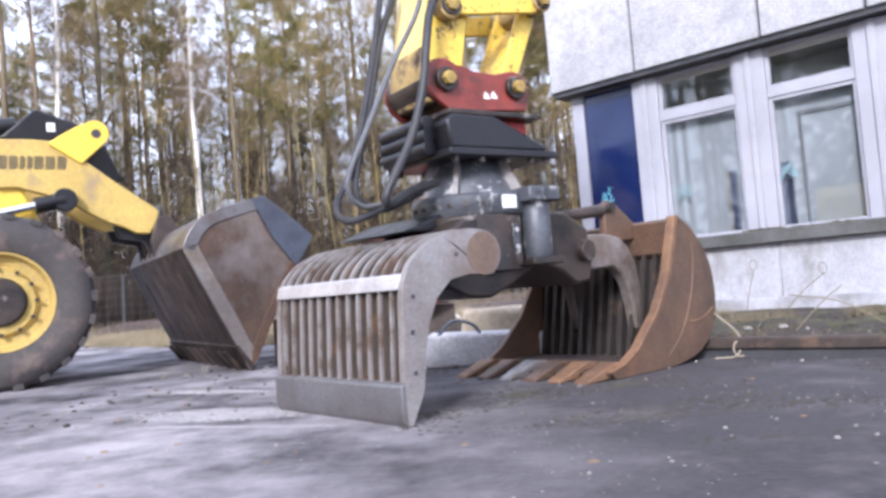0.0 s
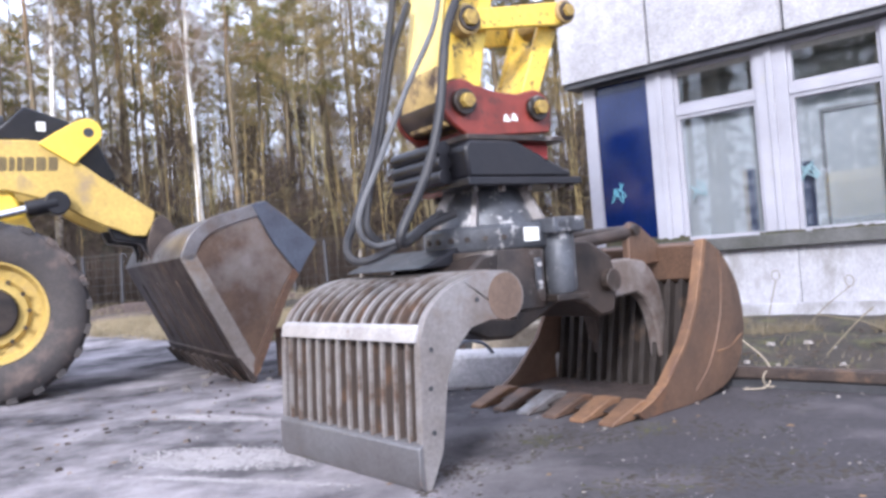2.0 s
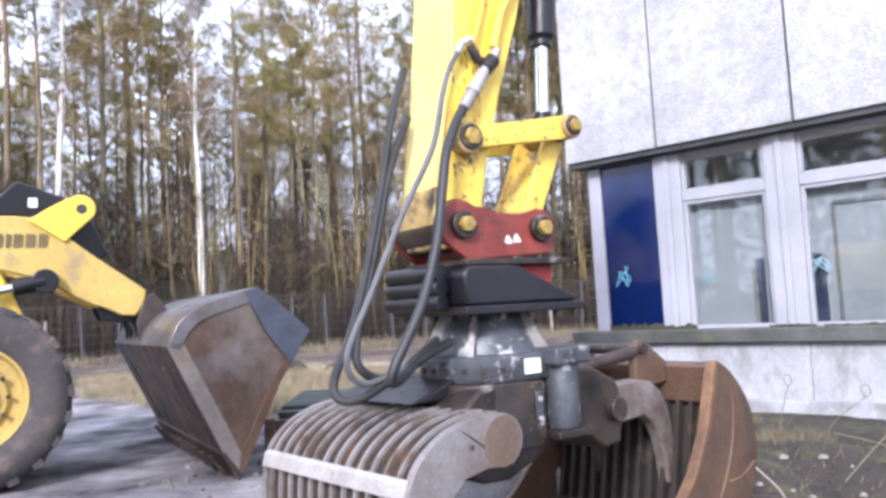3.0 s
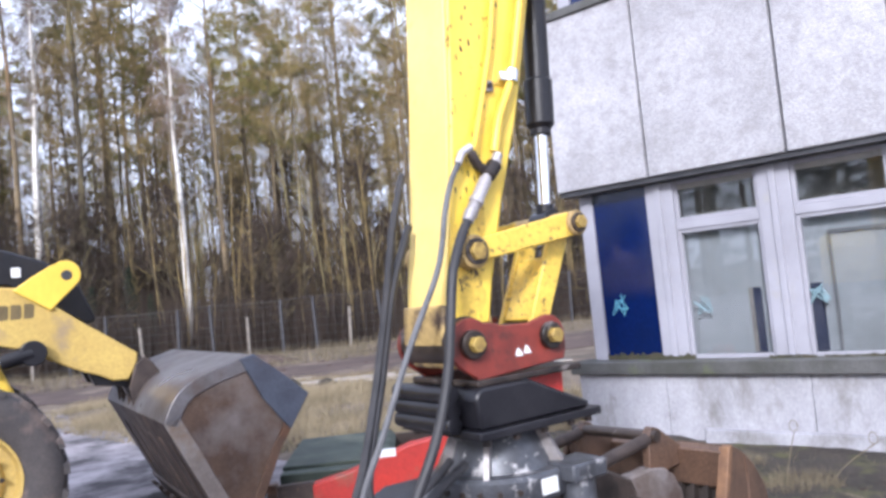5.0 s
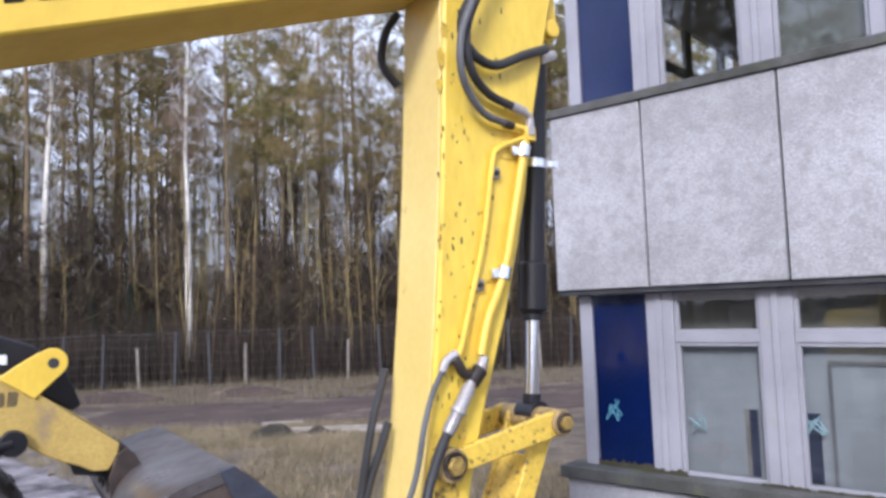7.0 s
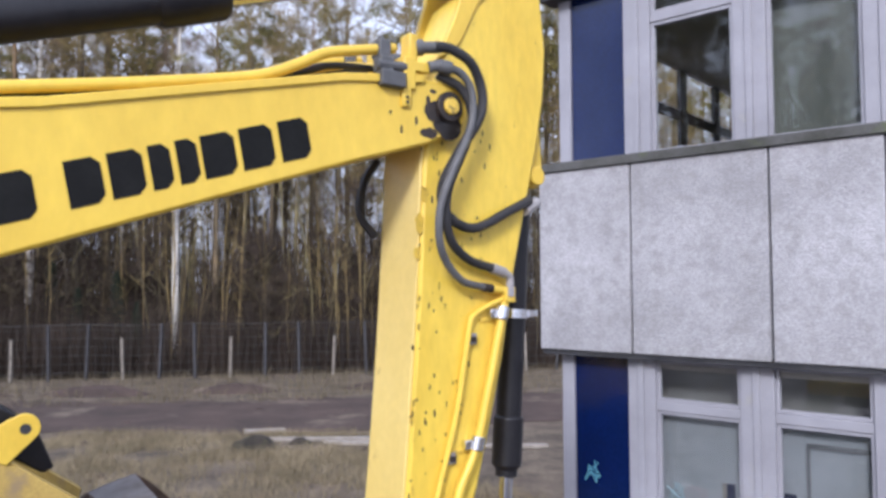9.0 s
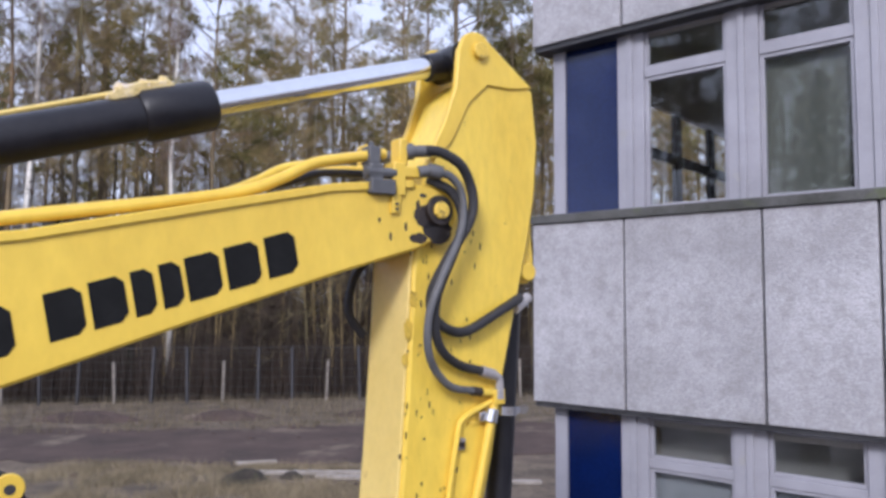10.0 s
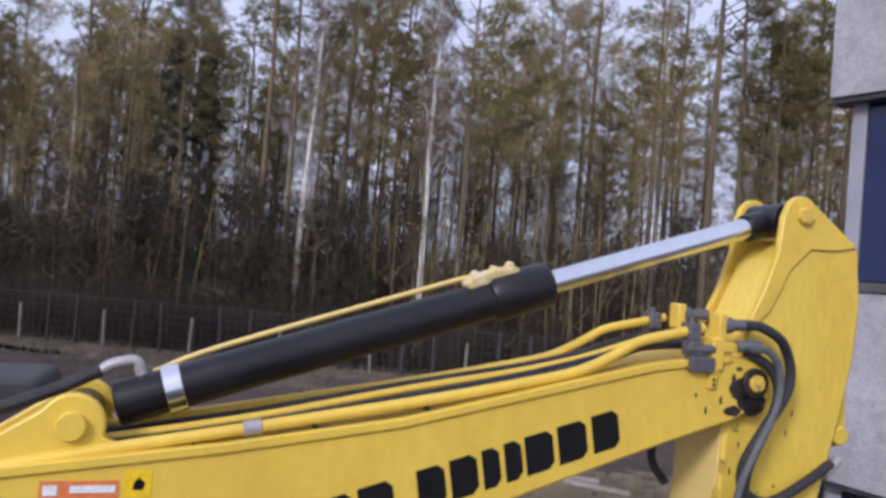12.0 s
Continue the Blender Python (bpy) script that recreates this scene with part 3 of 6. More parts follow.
kerb = thing("kerb", "rusty low edging rail along the planting strip", "kerb", FA(2, -2.9, 0), kind="structure")
part("rail", Build().box(FA, (-1.6, 7.4), (-2.93, -2.86), (0.05, 0.115)), RUST_DARK, kerb, bevel=0.01)
part("rail_foot", Build().box(FA, (-1.6, 7.4), (-2.91, -2.88), (-0.03, 0.05)), DARK_TRIM, kerb)
# lighter lower ledge of the base wall, built as a separate strip
plank = thing("wall_plank", "pale lower ledge of the base wall", "board", FA(1.2, -0.05, 0.1))
part("board", Build().box(FA, (0.35, 3.2), (-0.05, 0.03), (0.06, 0.20)), BASE_WALL, plank, bevel=0.006)
rope = thing("rope", "pale frayed rope with a knotted loop on the ground", "rope", (1.42, 4.75, 0))
R0 = Vector((1.42, 4.78, 0))
part("strand", Build().tube(smooth_line([GR(1.54, 2.6, 0.30), R0 + Vector((0.02, 0.02, 0.15)), R0 + Vector((0.03, 0, 0.05)), R0 + Vector((-0.02, -0.03, 0.012)), R0 + Vector((-0.12, -0.02, 0.010))]), 0.0042, 6), ROPE, rope)
part("loop", Build().tube(smooth_line([R0 + Vector((0.03 + 0.04 * math.cos(a), -0.01, 0.055 + 0.045 * math.sin(a))) for a in [k * 0.7 for k in range(10)]], 3), 0.0042, 6), ROPE, rope)
for k, (p, q) in enumerate((((1.9, 5.15, 0.1), (2.25, 5.3, 0.34)), ((2.35, 5.0, 0.12), (2.0, 5.5, 0.3)))):
    st = thing("dead_stalk", "pale dead plant stalk in the soil strip", "plant", p, group="dead stalks")
    part("stalk", Build().tube(smooth_line([p, Vector(p).lerp(Vector(q), 0.5) + Vector((0.03, 0, 0.04)), q]), 0.004, 5), BED_STRAW, st)


for stem, loop in (((1.41, 0.03), (1.52, 0.47)), ((1.66, 0.06), (2.02, 0.41))):
    foot, top = FA(stem[0], -1.2, stem[1]), FA(loop[0], -1.2, loop[1])
    st = thing("dead_stalk", "thin dry stalk with a curled tip in the soil strip", "plant", foot, group="dead stalks")
    part("stalk", Build().tube(smooth_line([foot, foot.lerp(top, 0.5) + UP * 0.03, top]), 0.0035, 5), BED_STRAW, st)
    part("curl", Build().tube(smooth_line([top + F_DIR * 0.028 * math.sin(k * 0.9) + UP * (0.04 - 0.04 * math.cos(k * 0.9)) for k in range(8)], 3), 0.003, 5), BED_STRAW, st)


def blades(name, label, material, n, place, length, width, seed, lean=0.5, kind="stuff", category="grass"):
    rnd = random.Random(seed)
    vs, fs = [], []
    while n > 0:
        p = place(rnd)
        if p is None:
            continue
        n -= 1
        L, a = rnd.uniform(*length), rnd.uniform(0, 6.283)
        w = width * rnd.uniform(0.6, 1.3)
        dx, dy = math.cos(a), math.sin(a)
        ln = rnd.uniform(0, lean) * L
        b0 = rnd.uniform(0, 6.283)
        k = len(vs)
        vs += [(p[0] - w * dy, p[1] + w * dx, p[2]), (p[0] + w * dy, p[1] - w * dx, p[2]),
               (p[0] + ln * math.cos(b0), p[1] + ln * math.sin(b0), p[2] + L)]
        fs.append((k, k + 1, k + 2))
    return tagged(new(name, raw_mesh(name, vs, fs, material)), label, category, kind=kind)


def in_field(rnd):
    x, y = rnd.uniform(-9, 7), rnd.uniform(8.4, 18.0)
    if y < 9.9 - 0.9 * (x + 3.5) * (x < -3.5) and x < -0.6 or (x > -0.6 and x - 1.0 > (8.6 - y) * 0.9 + 4):
        return None
    q = Vector((x - F_O.x, y - F_O.y, 0))
    if q.dot(F_DIR) > -1.2 and q.dot(F_IN) > -0.2:
        return None
    if noise.noise(Vector((x * 0.8, y * 0.8, 0))) < rnd.uniform(-0.5, 0.35):
        return None
    return (x, y, -0.03)


blades("dry_grass", "matted pale dry grass across the field", DRY_GRASS, 34000, in_field, (0.06, 0.22), 0.006, 11, 1.0)
blades("green_grass", "patches of short green grass", GREEN_GRASS, 8000, in_field, (0.03, 0.10), 0.006, 12, 0.8)


def in_bed(rnd):
    s, d = rnd.uniform(-2.4, 6), rnd.uniform(-2.8, -0.1)
    p = FA(s, d, 0.05)
    return None if noise.noise(p * 1.7) < rnd.uniform(-0.4, 0.5) else p


def in_strip(x, y):
    q = Vector((x - F_O.x, y - F_O.y, 0))
    return 0.3 < q.dot(F_DIR) < 4.2 and -2.75 < q.dot(F_IN) < -0.3


scatter("bed_stones", "small dull stones and crumbs in the soil strip", "stones", STONE, 55, ((0.2, 4.8), (3.4, 8.2)), (0.015, 0.055), 19, z=0.055, flat=0.6, keep=in_strip)
scatter("fallen_leaves", "dead brown leaves on the soil strip", "leaves", BRUSH, 600, ((0.2, 4.8), (3.4, 8.2)), (0.015, 0.045), 21, z=0.06, flat=0.2, keep=in_strip)
blades("weeds", "straw and weeds on the soil strip", BED_STRAW, 900, in_bed, (0.03, 0.10), 0.004, 13, 1.3)
blades("moss_tufts", "low green weeds along the wall", GREEN_GRASS, 1300, in_bed, (0.015, 0.05), 0.007, 14, 0.8)
for k, (s, d, r) in enumerate(((1.5, -1.1, 0.28), (2.3, -0.8, 0.24), (0.9, -0.7, 0.2))):
    c = FA(s, d, 0.0)

    def in_tuft(rnd, c=c, r=r):
        a, q = rnd.uniform(0, 6.283), r * math.sqrt(rnd.random())
        return (c.x + q * math.cos(a), c.y + q * math.sin(a), 0.04)

    blades("straw_tuft", "rounded tuft of pale straw grass", BED_STRAW, 700, in_tuft, (0.06, 0.14), 0.004, 20 + k, 1.1)

# ---- excavator ----
excavator = thing("excavator", "yellow hydraulic excavator, its arm holding a sorting grab on the ground", "excavator", EX(-5.6, 0, 0))
HB, HS = 0.20, 0.15
# boom
boom_top = [(0.20, 4.07), (0.05, 4.075), (-0.30, 4.03), (-0.80, 3.915), (-1.3, 3.80), (-1.9, 3.71), (-2.6, 3.63), (-3.4, 3.43), (-4.2, 3.05), (-4.9, 2.55), (-5.5, 2.0)]
boom_low = [(0.215, 3.88), (0.08, 3.815), (-0.24, 3.72), (-0.76, 3.55), (-1.25, 3.385), (-1.9, 3.17), (-2.6, 2.96), (-3.4, 2.70), (-4.0, 2.44), (-4.6, 2.0), (-5.1, 1.5)]
nose = arc(0.175, 3.975, 0.10, -60, 60, 6)
boom = part("boom", Build().prism([p for p in boom_low[::-1]] + nose + boom_top, EX, -HB, HB), YELLOW, excavator, "yellow boom with a row of black marks", bevel=0.012)
b = Build()
for v0, v1 in ((HB - 0.025, HB + 0.012), (-HB - 0.012, -HB + 0.025)):
    b.strip([(u, z - 0.02) for u, z in boom_top[1:]], [(u, z + 0.012) for u, z in boom_top[1:]], EX, v0, v1)
part("boom_edge", b, YELLOW, boom, bevel=0.004)
b = Build()
b.tube([EX(0.175, -HB - 0.03, 3.975), EX(0.175, HB + 0.03, 3.975)], 0.035, 20)
part("boom_pin", b, YELLOW_WORN, boom, bevel=0.004)
part("boom_boss", Build().tube([EX(0.175, HB - 0.01, 3.975), EX(0.175, HB + 0.018, 3.975)], 0.062, 24), GREASE, boom, "greasy pin boss", bevel=0.004)



def maker_marks(name, slots, at, height, thick, parent, material, shear=0.10):
    """A row of plain slanted blocks laid on a side face, each between the two places of its slot."""
    for a, c in slots:
        q = 0.16 * height
        line = [(a, 0), (c - q, 0), (c, q), (c, height - q), (c - q, height), (a, height)]
        part(name, Build().prism([(p + shear * z, z) for p, z in line], lambda p, q, z: at(p, z, q), 0.0, thick), material, parent)


SLOTS = [(0.0, 0.095), (0.115, 0.185), (0.205, 0.325), (0.41, 0.51), (0.53, 0.63), (0.65, 0.715), (0.735, 0.80), (0.815, 0.925), (0.945, 1.06), (1.085, 1.195)]
L0, L1 = Vector((-1.625, 0, 3.362)), Vector((-0.43, 0, 3.718))
ldir = (L1 - L0).normalized()
lup = Vector((-ldir.z, 0, ldir.x))


def on_boom(x, y, z):
    p = L0 + ldir * x * 1.045 + lup * y
    return EX(p.x, HB + z, p.z)


maker_marks("maker_mark", SLOTS, on_boom, 0.142, 0.003, boom, LETTER)
for nm, (s0, s1), (z0, z1), lift, mt in (("warning_sticker", (-2.43, -2.205), (3.545, 3.605), 0.002, ORANGE_STICKER), ("warning_sticker", (-2.19, -2.11), (3.55, 3.635), 0.002, YELLOW_STICKER),
                                         ("sticker_field", (-2.345, -2.215), (3.568, 3.59), 0.0035, WHITE_PLATE), ("sticker_field", (-2.42, -2.38), (3.56, 3.592), 0.0035, WHITE_PLATE)):
    part(nm, Build().box(EX, (s0, s1), (HB, HB + lift), (z0, z1)), mt, boom)
part("sticker_mark", Build().prism([(-2.165, 3.575), (-2.135, 3.575), (-2.128, 3.595), (-2.148, 3.615), (-2.162, 3.597)], EX, HB + 0.0025, HB + 0.004), LETTER, boom)
# pipes along the boom's top
NEAR = [(-4.6, 2.83), (-3.4, 3.44), (-2.6, 3.63), (-1.84, 3.76), (-1.23, 3.865), (-0.89, 3.93), (-0.62, 3.99), (-0.47, 4.055), (-0.36, 4.115), (-0.22, 4.15), (-0.06, 4.185)]
MIDDLE = [(-4.6, 2.83), (-3.4, 3.45), (-2.6, 3.64), (-1.84, 3.765), (-1.24, 3.885), (-0.80, 3.965), (-0.52, 4.03), (-0.23, 4.12), (-0.06, 4.14)]
LOW = [(-4.6, 2.82), (-3.4, 3.43), (-2.6, 3.61), (-1.84, 3.735), (-1.24, 3.85), (-0.80, 3.94), (-0.45, 4.03), (-0.30, 4.08), (-0.04, 4.10)]
for nm, v, line, dz, r, mt in (("pipe", 0.165, NEAR, 0.0, 0.021, YELLOW), ("pipe", 0.03, MIDDLE, 0.0, 0.015, YELLOW), ("hose", 0.115, LOW, 0.01, 0.014, RUBBER), ("hose", 0.075, LOW, 0.02, 0.012, RUBBER), ("pipe", -0.11, NEAR, 0.02, 0.018, YELLOW), ("hose", -0.06, MIDDLE, 0.0, 0.014, RUBBER)):
    part(nm, Build().tube(smooth_line([EX(u, v, z + dz) for u, z in line], 5), r, 12), mt, boom)
for u, z in ((-2.0, 3.70), (-1.2, 3.845), (-1.6, 3.775), (-2.5, 3.63)):
    part("pipe_strap", Build().box(EX, (u, u + 0.010), (-0.16, 0.15), (z - 0.02, z + 0.034)), DARK_TRIM, boom, bevel=0.003)
part("pipe_clamp", Build().tube([EX(-1.84, 0.165, 3.76), EX(-1.78, 0.165, 3.77)], 0.027, 14), STEEL_BRIGHT, boom, "pale steel pipe clamp", bevel=0.003)
for v in (0.165, -0.11):
    dz = 0.0 if v > 0 else 0.02
    b = Build().box(EX, (-0.145, -0.095), (v - 0.034, v + 0.034), (4.135 + dz, 4.205 + dz)).tube([EX(-0.12, v, 4.20 + dz), EX(-0.12, v, 4.225 + dz)], 0.014, 6)
    part("pipe_clamp", b, HOSE_GREY, boom, "grey double pipe clamp", bevel=0.005)
    part("pipe_union", Build().box(EX, (-0.012, 0.028), (v - 0.036, v + 0.036), (4.14 + dz, 4.25 + dz)), YELLOW, boom, "yellow pipe union", bevel=0.008)
    part("hose_ferrule", Build().tube([EX(0.028, v + 0.01, 4.20 + dz), EX(0.06, v + 0.02, 4.205 + dz), EX(0.062, v + 0.02, 4.205 + dz), EX(0.13, v + 0.05, 4.21 + dz)], [0.033, 0.033, 0.024, 0.024], 14), HOSE_GREY, boom, "grey hose ferrule", bevel=0.003)
b = Build().box(EX, (-0.155, -0.045), (0.175, 0.235), (4.015, 4.075)).box(EX, (-0.15, -0.09), (0.15, 0.215), (4.075, 4.135)).tube([EX(-0.16, 0.20, 4.10), EX(-0.03, 0.20, 4.105)], 0.020, 10)
part("valve_block", b, HOSE_GREY, boom, "grey valve block", bevel=0.006)
b = Build().box(EX, (-0.045, 0.01), (0.10, 0.215), (4.02, 4.15)).box(EX, (0.0, 0.085), (0.19, 0.215), (4.095, 4.135)).prism([(0.01, 4.03), (0.085, 4.03), (0.055, 4.10), (0.02, 4.10)], EX, 0.16, 0.20)
part("bracket", b, YELLOW, boom, "yellow pipe bracket", bevel=0.005)
part("bracket_foot", Build().prism([(-0.055, 3.945), (-0.015, 3.95), (-0.01, 4.03), (-0.05, 4.03)], EX, HB, HB + 0.014), YELLOW, boom, bevel=0.004)
for z in (3.965, 3.985):
    part("bracket_bolt", Build().tube([EX(-0.033, HB + 0.013, z), EX(-0.033, HB + 0.022, z)], 0.006, 6), DARK_TRIM, boom)
part("hose_ferrule", Build().tube([EX(0.07, 0.21, 4.12), EX(0.11, 0.225, 4.128), EX(0.112, 0.225, 4.128), EX(0.16, 0.245, 4.12)], [0.024, 0.024, 0.030, 0.028], 12), HOSE_GREY, boom, "grey hose ferrule", bevel=0.003)

# arm
left = [(-0.105, 1.56), (-0.085, 1.75), (-0.048, 1.95), (0.01, 2.5), (0.05, 3.0), (0.068, 3.3), (0.082, 3.55), (0.09, 3.75), (0.11, 3.95), (0.17, 4.17), (0.26, 4.36)]
right = [(0.10, 1.56), (0.14, 1.75), (0.235, 2.08), (0.355, 2.42), (0.44, 2.73), (0.495, 2.95), (0.555, 3.28), (0.62, 3.55), (0.70, 3.86), (0.745, 4.10), (0.76, 4.32), (0.73, 4.57)]
arm = part("arm", Build().prism(left[::-1] + right + [(0.60, 4.60), (0.42, 4.58), (0.31, 4.48)], EX, -HS + 0.025, HS), YELLOW_CHIPPED, excavator, "yellow dipper arm with chipped paint", bevel=0.014)
part("arm_front_plate", Build().strip([(u + 0.002, z) for u, z in left[:-2]], [(u - 0.012, z) for u, z in left[:-2]], EX, -HS, HS - 0.012), YELLOW_PALE, arm, "faded dusty front plate", bevel=0.005)
b = Build()
for v0, v1 in ((HS - 0.02, HS + 0.012), (-HS - 0.012, -HS + 0.02)):
    b.prism([(0.145, 4.17), (0.235, 4.36), (0.29, 4.52), (0.305, 4.68)] + arc(0.40, 4.685, 0.085, 170, 40, 8) + [(0.715, 4.575), (0.60, 4.55), (0.46, 4.545), (0.36, 4.45), (0.27, 4.27)], EX, v0, v1)
part("top_lug", b, YELLOW, arm, bevel=0.006)
part("top_pin", Build().tube([EX(0.41, -HS - 0.04, 4.685), EX(0.41, HS + 0.035, 4.685)], 0.036, 18), YELLOW_WORN, arm, bevel=0.004)
b = Build()
for v0, v1 in ((0.075, 0.10), (-0.10, -0.075)):
    b.prism([(0.70, 4.30), (0.755, 4.05), (0.775, 3.80)] + arc(0.72, 3.745, 0.055, 20, -140, 8) + [(0.60, 3.60)], EX, v0, v1)
part("cylinder_lug", b, YELLOW, arm, bevel=0.006)
part("cylinder_pin", Build().tube([EX(0.72, -0.13, 3.745), EX(0.72, 0.135, 3.745)], 0.042, 20), YELLOW, arm, bevel=0.006)
part("arm_foot", Build().tube([EX(-0.04, -0.19, 1.50), EX(-0.04, 0.17, 1.50)], 0.105, 28), GREASE, arm, "greasy lower end of the arm", bevel=0.008)
part("arm_foot_plate", Build().prism([(-0.13, 1.66), (-0.145, 1.50), (-0.10, 1.40), (0.06, 1.40), (0.115, 1.5), (0.115, 1.6)], EX, -0.15, 0.145), YELLOW_DIRTY, arm, bevel=0.01)
# pipes on the arm's side
big = [EX(0.485, HS + 0.03, 3.20), EX(0.445, HS + 0.03, 3.05), EX(0.395, HS + 0.03, 2.85), EX(0.325, HS + 0.03, 2.60), EX(0.235, HS + 0.03, 2.42), EX(0.185, HS + 0.035, 2.27)]
part("arm_pipe", Build().tube(smooth_line(big), 0.019, 12), YELLOW, arm)
small = [EX(0.48, HS + 0.03, 3.20), EX(0.33, HS + 0.02, 3.135), EX(0.295, HS + 0.02, 3.06), EX(0.235, HS + 0.02, 2.75), EX(0.16, HS + 0.02, 2.5), EX(0.10, HS + 0.03, 2.33), EX(0.07, HS + 0.035, 2.27)]
part("arm_pipe", Build().tube(smooth_line(small), 0.012, 10), YELLOW, arm)
for u, z in ((0.325, 2.603), (0.462, 3.135)):
    b = Build().tube([EX(u - 0.006, HS + 0.028, z - 0.028), EX(u + 0.008, HS + 0.028, z + 0.028)], 0.032, 16).box(EX, (u - 0.06, u - 0.02), (HS + 0.002, HS + 0.035), (z - 0.022, z + 0.018))
    part("clamp", b, CHROME, arm, "bright steel pipe clamp", bevel=0.004)
    part("clamp_tab", Build().box(EX, (u - 0.10, u - 0.03), (HS, HS + 0.008), (z - 0.034, z - 0.022)), YELLOW_WORN, arm)
for u, z in ((0.205, 2.555), (0.315, 3.03)):
    part("bolt_pad", Build().box(EX, (u - 0.022, u + 0.022), (HS, HS + 0.022), (z - 0.024, z + 0.024)), STEEL, arm, "grey square pipe holder", bevel=0.004)
    part("bolt", Build().tube([EX(u, HS + 0.02, z), EX(u, HS + 0.034, z)], 0.012, 6), GREASE, arm)
# fittings and hoses to the grab
FV = HS + 0.04
part("fitting", Build().tube([EX(0.20, FV, 2.262), EX(0.182, FV, 2.228)], 0.021, 6).tube([EX(0.184, FV, 2.232), EX(0.17, FV, 2.205)], 0.026, 12), STEEL_BRIGHT, arm, "steel pipe nut", bevel=0.003)
part("tee_block", Build().tube([EX(0.176, FV, 2.215), EX(0.128, FV, 2.165)], 0.034, 14).tube([EX(0.15, FV, 2.185), EX(0.085, FV, 2.205)], 0.020, 10).tube([EX(0.09, FV, 2.203), EX(0.055, FV, 2.262)], 0.022, 8), GREASE, arm, "dark greasy pipe tee", bevel=0.004)
part("fitting", Build().tube([EX(0.132, FV, 2.168), EX(0.118, FV, 2.150), EX(0.117, FV, 2.149), EX(0.058, FV + 0.01, 2.068), EX(0.057, FV + 0.01, 2.067), EX(0.046, FV + 0.01, 2.052)], [0.022, 0.022, 0.028, 0.028, 0.032, 0.032], 14), STEEL_BRIGHT, arm, "steel crimped hose sleeve", bevel=0.003)
part("fitting", Build().tube([EX(0.046, FV + 0.01, 2.052), EX(0.022, FV + 0.012, 2.018), EX(0.021, FV + 0.012, 2.017), EX(-0.008, FV + 0.015, 1.978)], [0.026, 0.026, 0.029, 0.024], 14), STEEL, arm, "grey hose ferrule", bevel=0.003)
part("fitting", Build().tube([EX(0.06, FV, 2.285), EX(0.028, FV, 2.27)], 0.019, 6).tube(smooth_line([EX(0.03, FV, 2.272), EX(0.008, FV, 2.255), EX(-0.012, FV, 2.215)], 4), 0.016, 10), STEEL_BRIGHT, arm, "steel hose elbow", bevel=0.003)
HOSES = [
    ([EX(-0.006, 0.205, 1.982), EX(-0.06, 0.22, 1.91), EX(-0.135, 0.25, 1.78), EX(-0.185, 0.275, 1.61), EX(-0.235, 0.29, 1.40), EX(-0.325, 0.30, 1.17), EX(-0.46, 0.30, 0.94), EX(-0.42, 0.26, 0.90), EX(-0.28, 0.2, 0.965), EX(-0.08, 0.12, 1.02)], 0.020, RUBBER),
    ([EX(-0.011, 0.19, 2.218), EX(-0.058, 0.19, 2.14), EX(-0.105, 0.195, 2.02), EX(-0.175, 0.21, 1.8), EX(-0.335, 0.22, 1.53), EX(-0.49, 0.235, 1.24), EX(-0.60, 0.22, 1.0), EX(-0.53, 0.2, 0.90), EX(-0.35, 0.17, 0.93), EX(-0.10, 0.1, 1.0)], 0.012, HOSE_GREY),
    ([EX(-0.10, -0.10, 2.22), EX(-0.15, -0.07, 2.12), EX(-0.205, -0.05, 1.98), EX(-0.272, -0.05, 1.67), EX(-0.376, -0.02, 1.33), EX(-0.50, 0.06, 1.08), EX(-0.62, 0.14, 0.90), EX(-0.58, 0.18, 0.84), EX(-0.42, 0.18, 0.89), EX(-0.10, 0.05, 1.03)], 0.017, RUBBER),
    ([EX(-0.10, -0.09, 2.0), EX(-0.15, -0.06, 1.92), EX(-0.23, -0.05, 1.74), EX(-0.337, -0.03, 1.37), EX(-0.46, 0.04, 1.08), EX(-0.48, 0.08, 0.95), EX(-0.36, 0.08, 0.90), EX(-0.10, 0.0, 0.99)], 0.018, RUBBER),
]
for pts, r, mt in HOSES:
    part("grab_hose", Build().tube(smooth_line(pts, 8), r, 10), mt, arm, "drooping hydraulic hose")
TOP_HOSES = [
    ([EX(0.10, 0.215, 4.21), EX(0.17, 0.23, 4.205), EX(0.25, 0.25, 4.16), EX(0.30, 0.25, 4.08), EX(0.312, 0.25, 4.0), EX(0.286, 0.25, 3.92), EX(0.186, 0.25, 3.78), EX(0.115, 0.24, 3.64), EX(0.154, 0.22, 3.535), EX(0.30, 0.20, 3.487), EX(0.50, 0.19, 3.57), EX(0.65, 0.15, 3.63)], 0.021, RUBBER),
    ([EX(0.12, 0.235, 4.127), EX(0.20, 0.255, 4.105), EX(0.25, 0.26, 4.03), EX(0.236, 0.27, 3.89), EX(0.142, 0.27, 3.70), EX(0.09, 0.26, 3.55), EX(0.11, 0.24, 3.39), EX(0.225, 0.21, 3.275), EX(0.37, 0.19, 3.243)], 0.016, HOSE_GREY),
    ([EX(0.12, 0.20, 4.10), EX(0.22, 0.23, 4.05), EX(0.265, 0.24, 3.95), EX(0.235, 0.24, 3.83), EX(0.14, 0.24, 3.62), EX(0.155, 0.23, 3.45), EX(0.27, 0.20, 3.36), EX(0.42, 0.19, 3.32)], 0.019, RUBBER),
]
for pts, r, mt in TOP_HOSES:
    part("arm_hose", Build().tube(smooth_line(pts, 8), r, 10), mt, arm, "curved hydraulic hose")
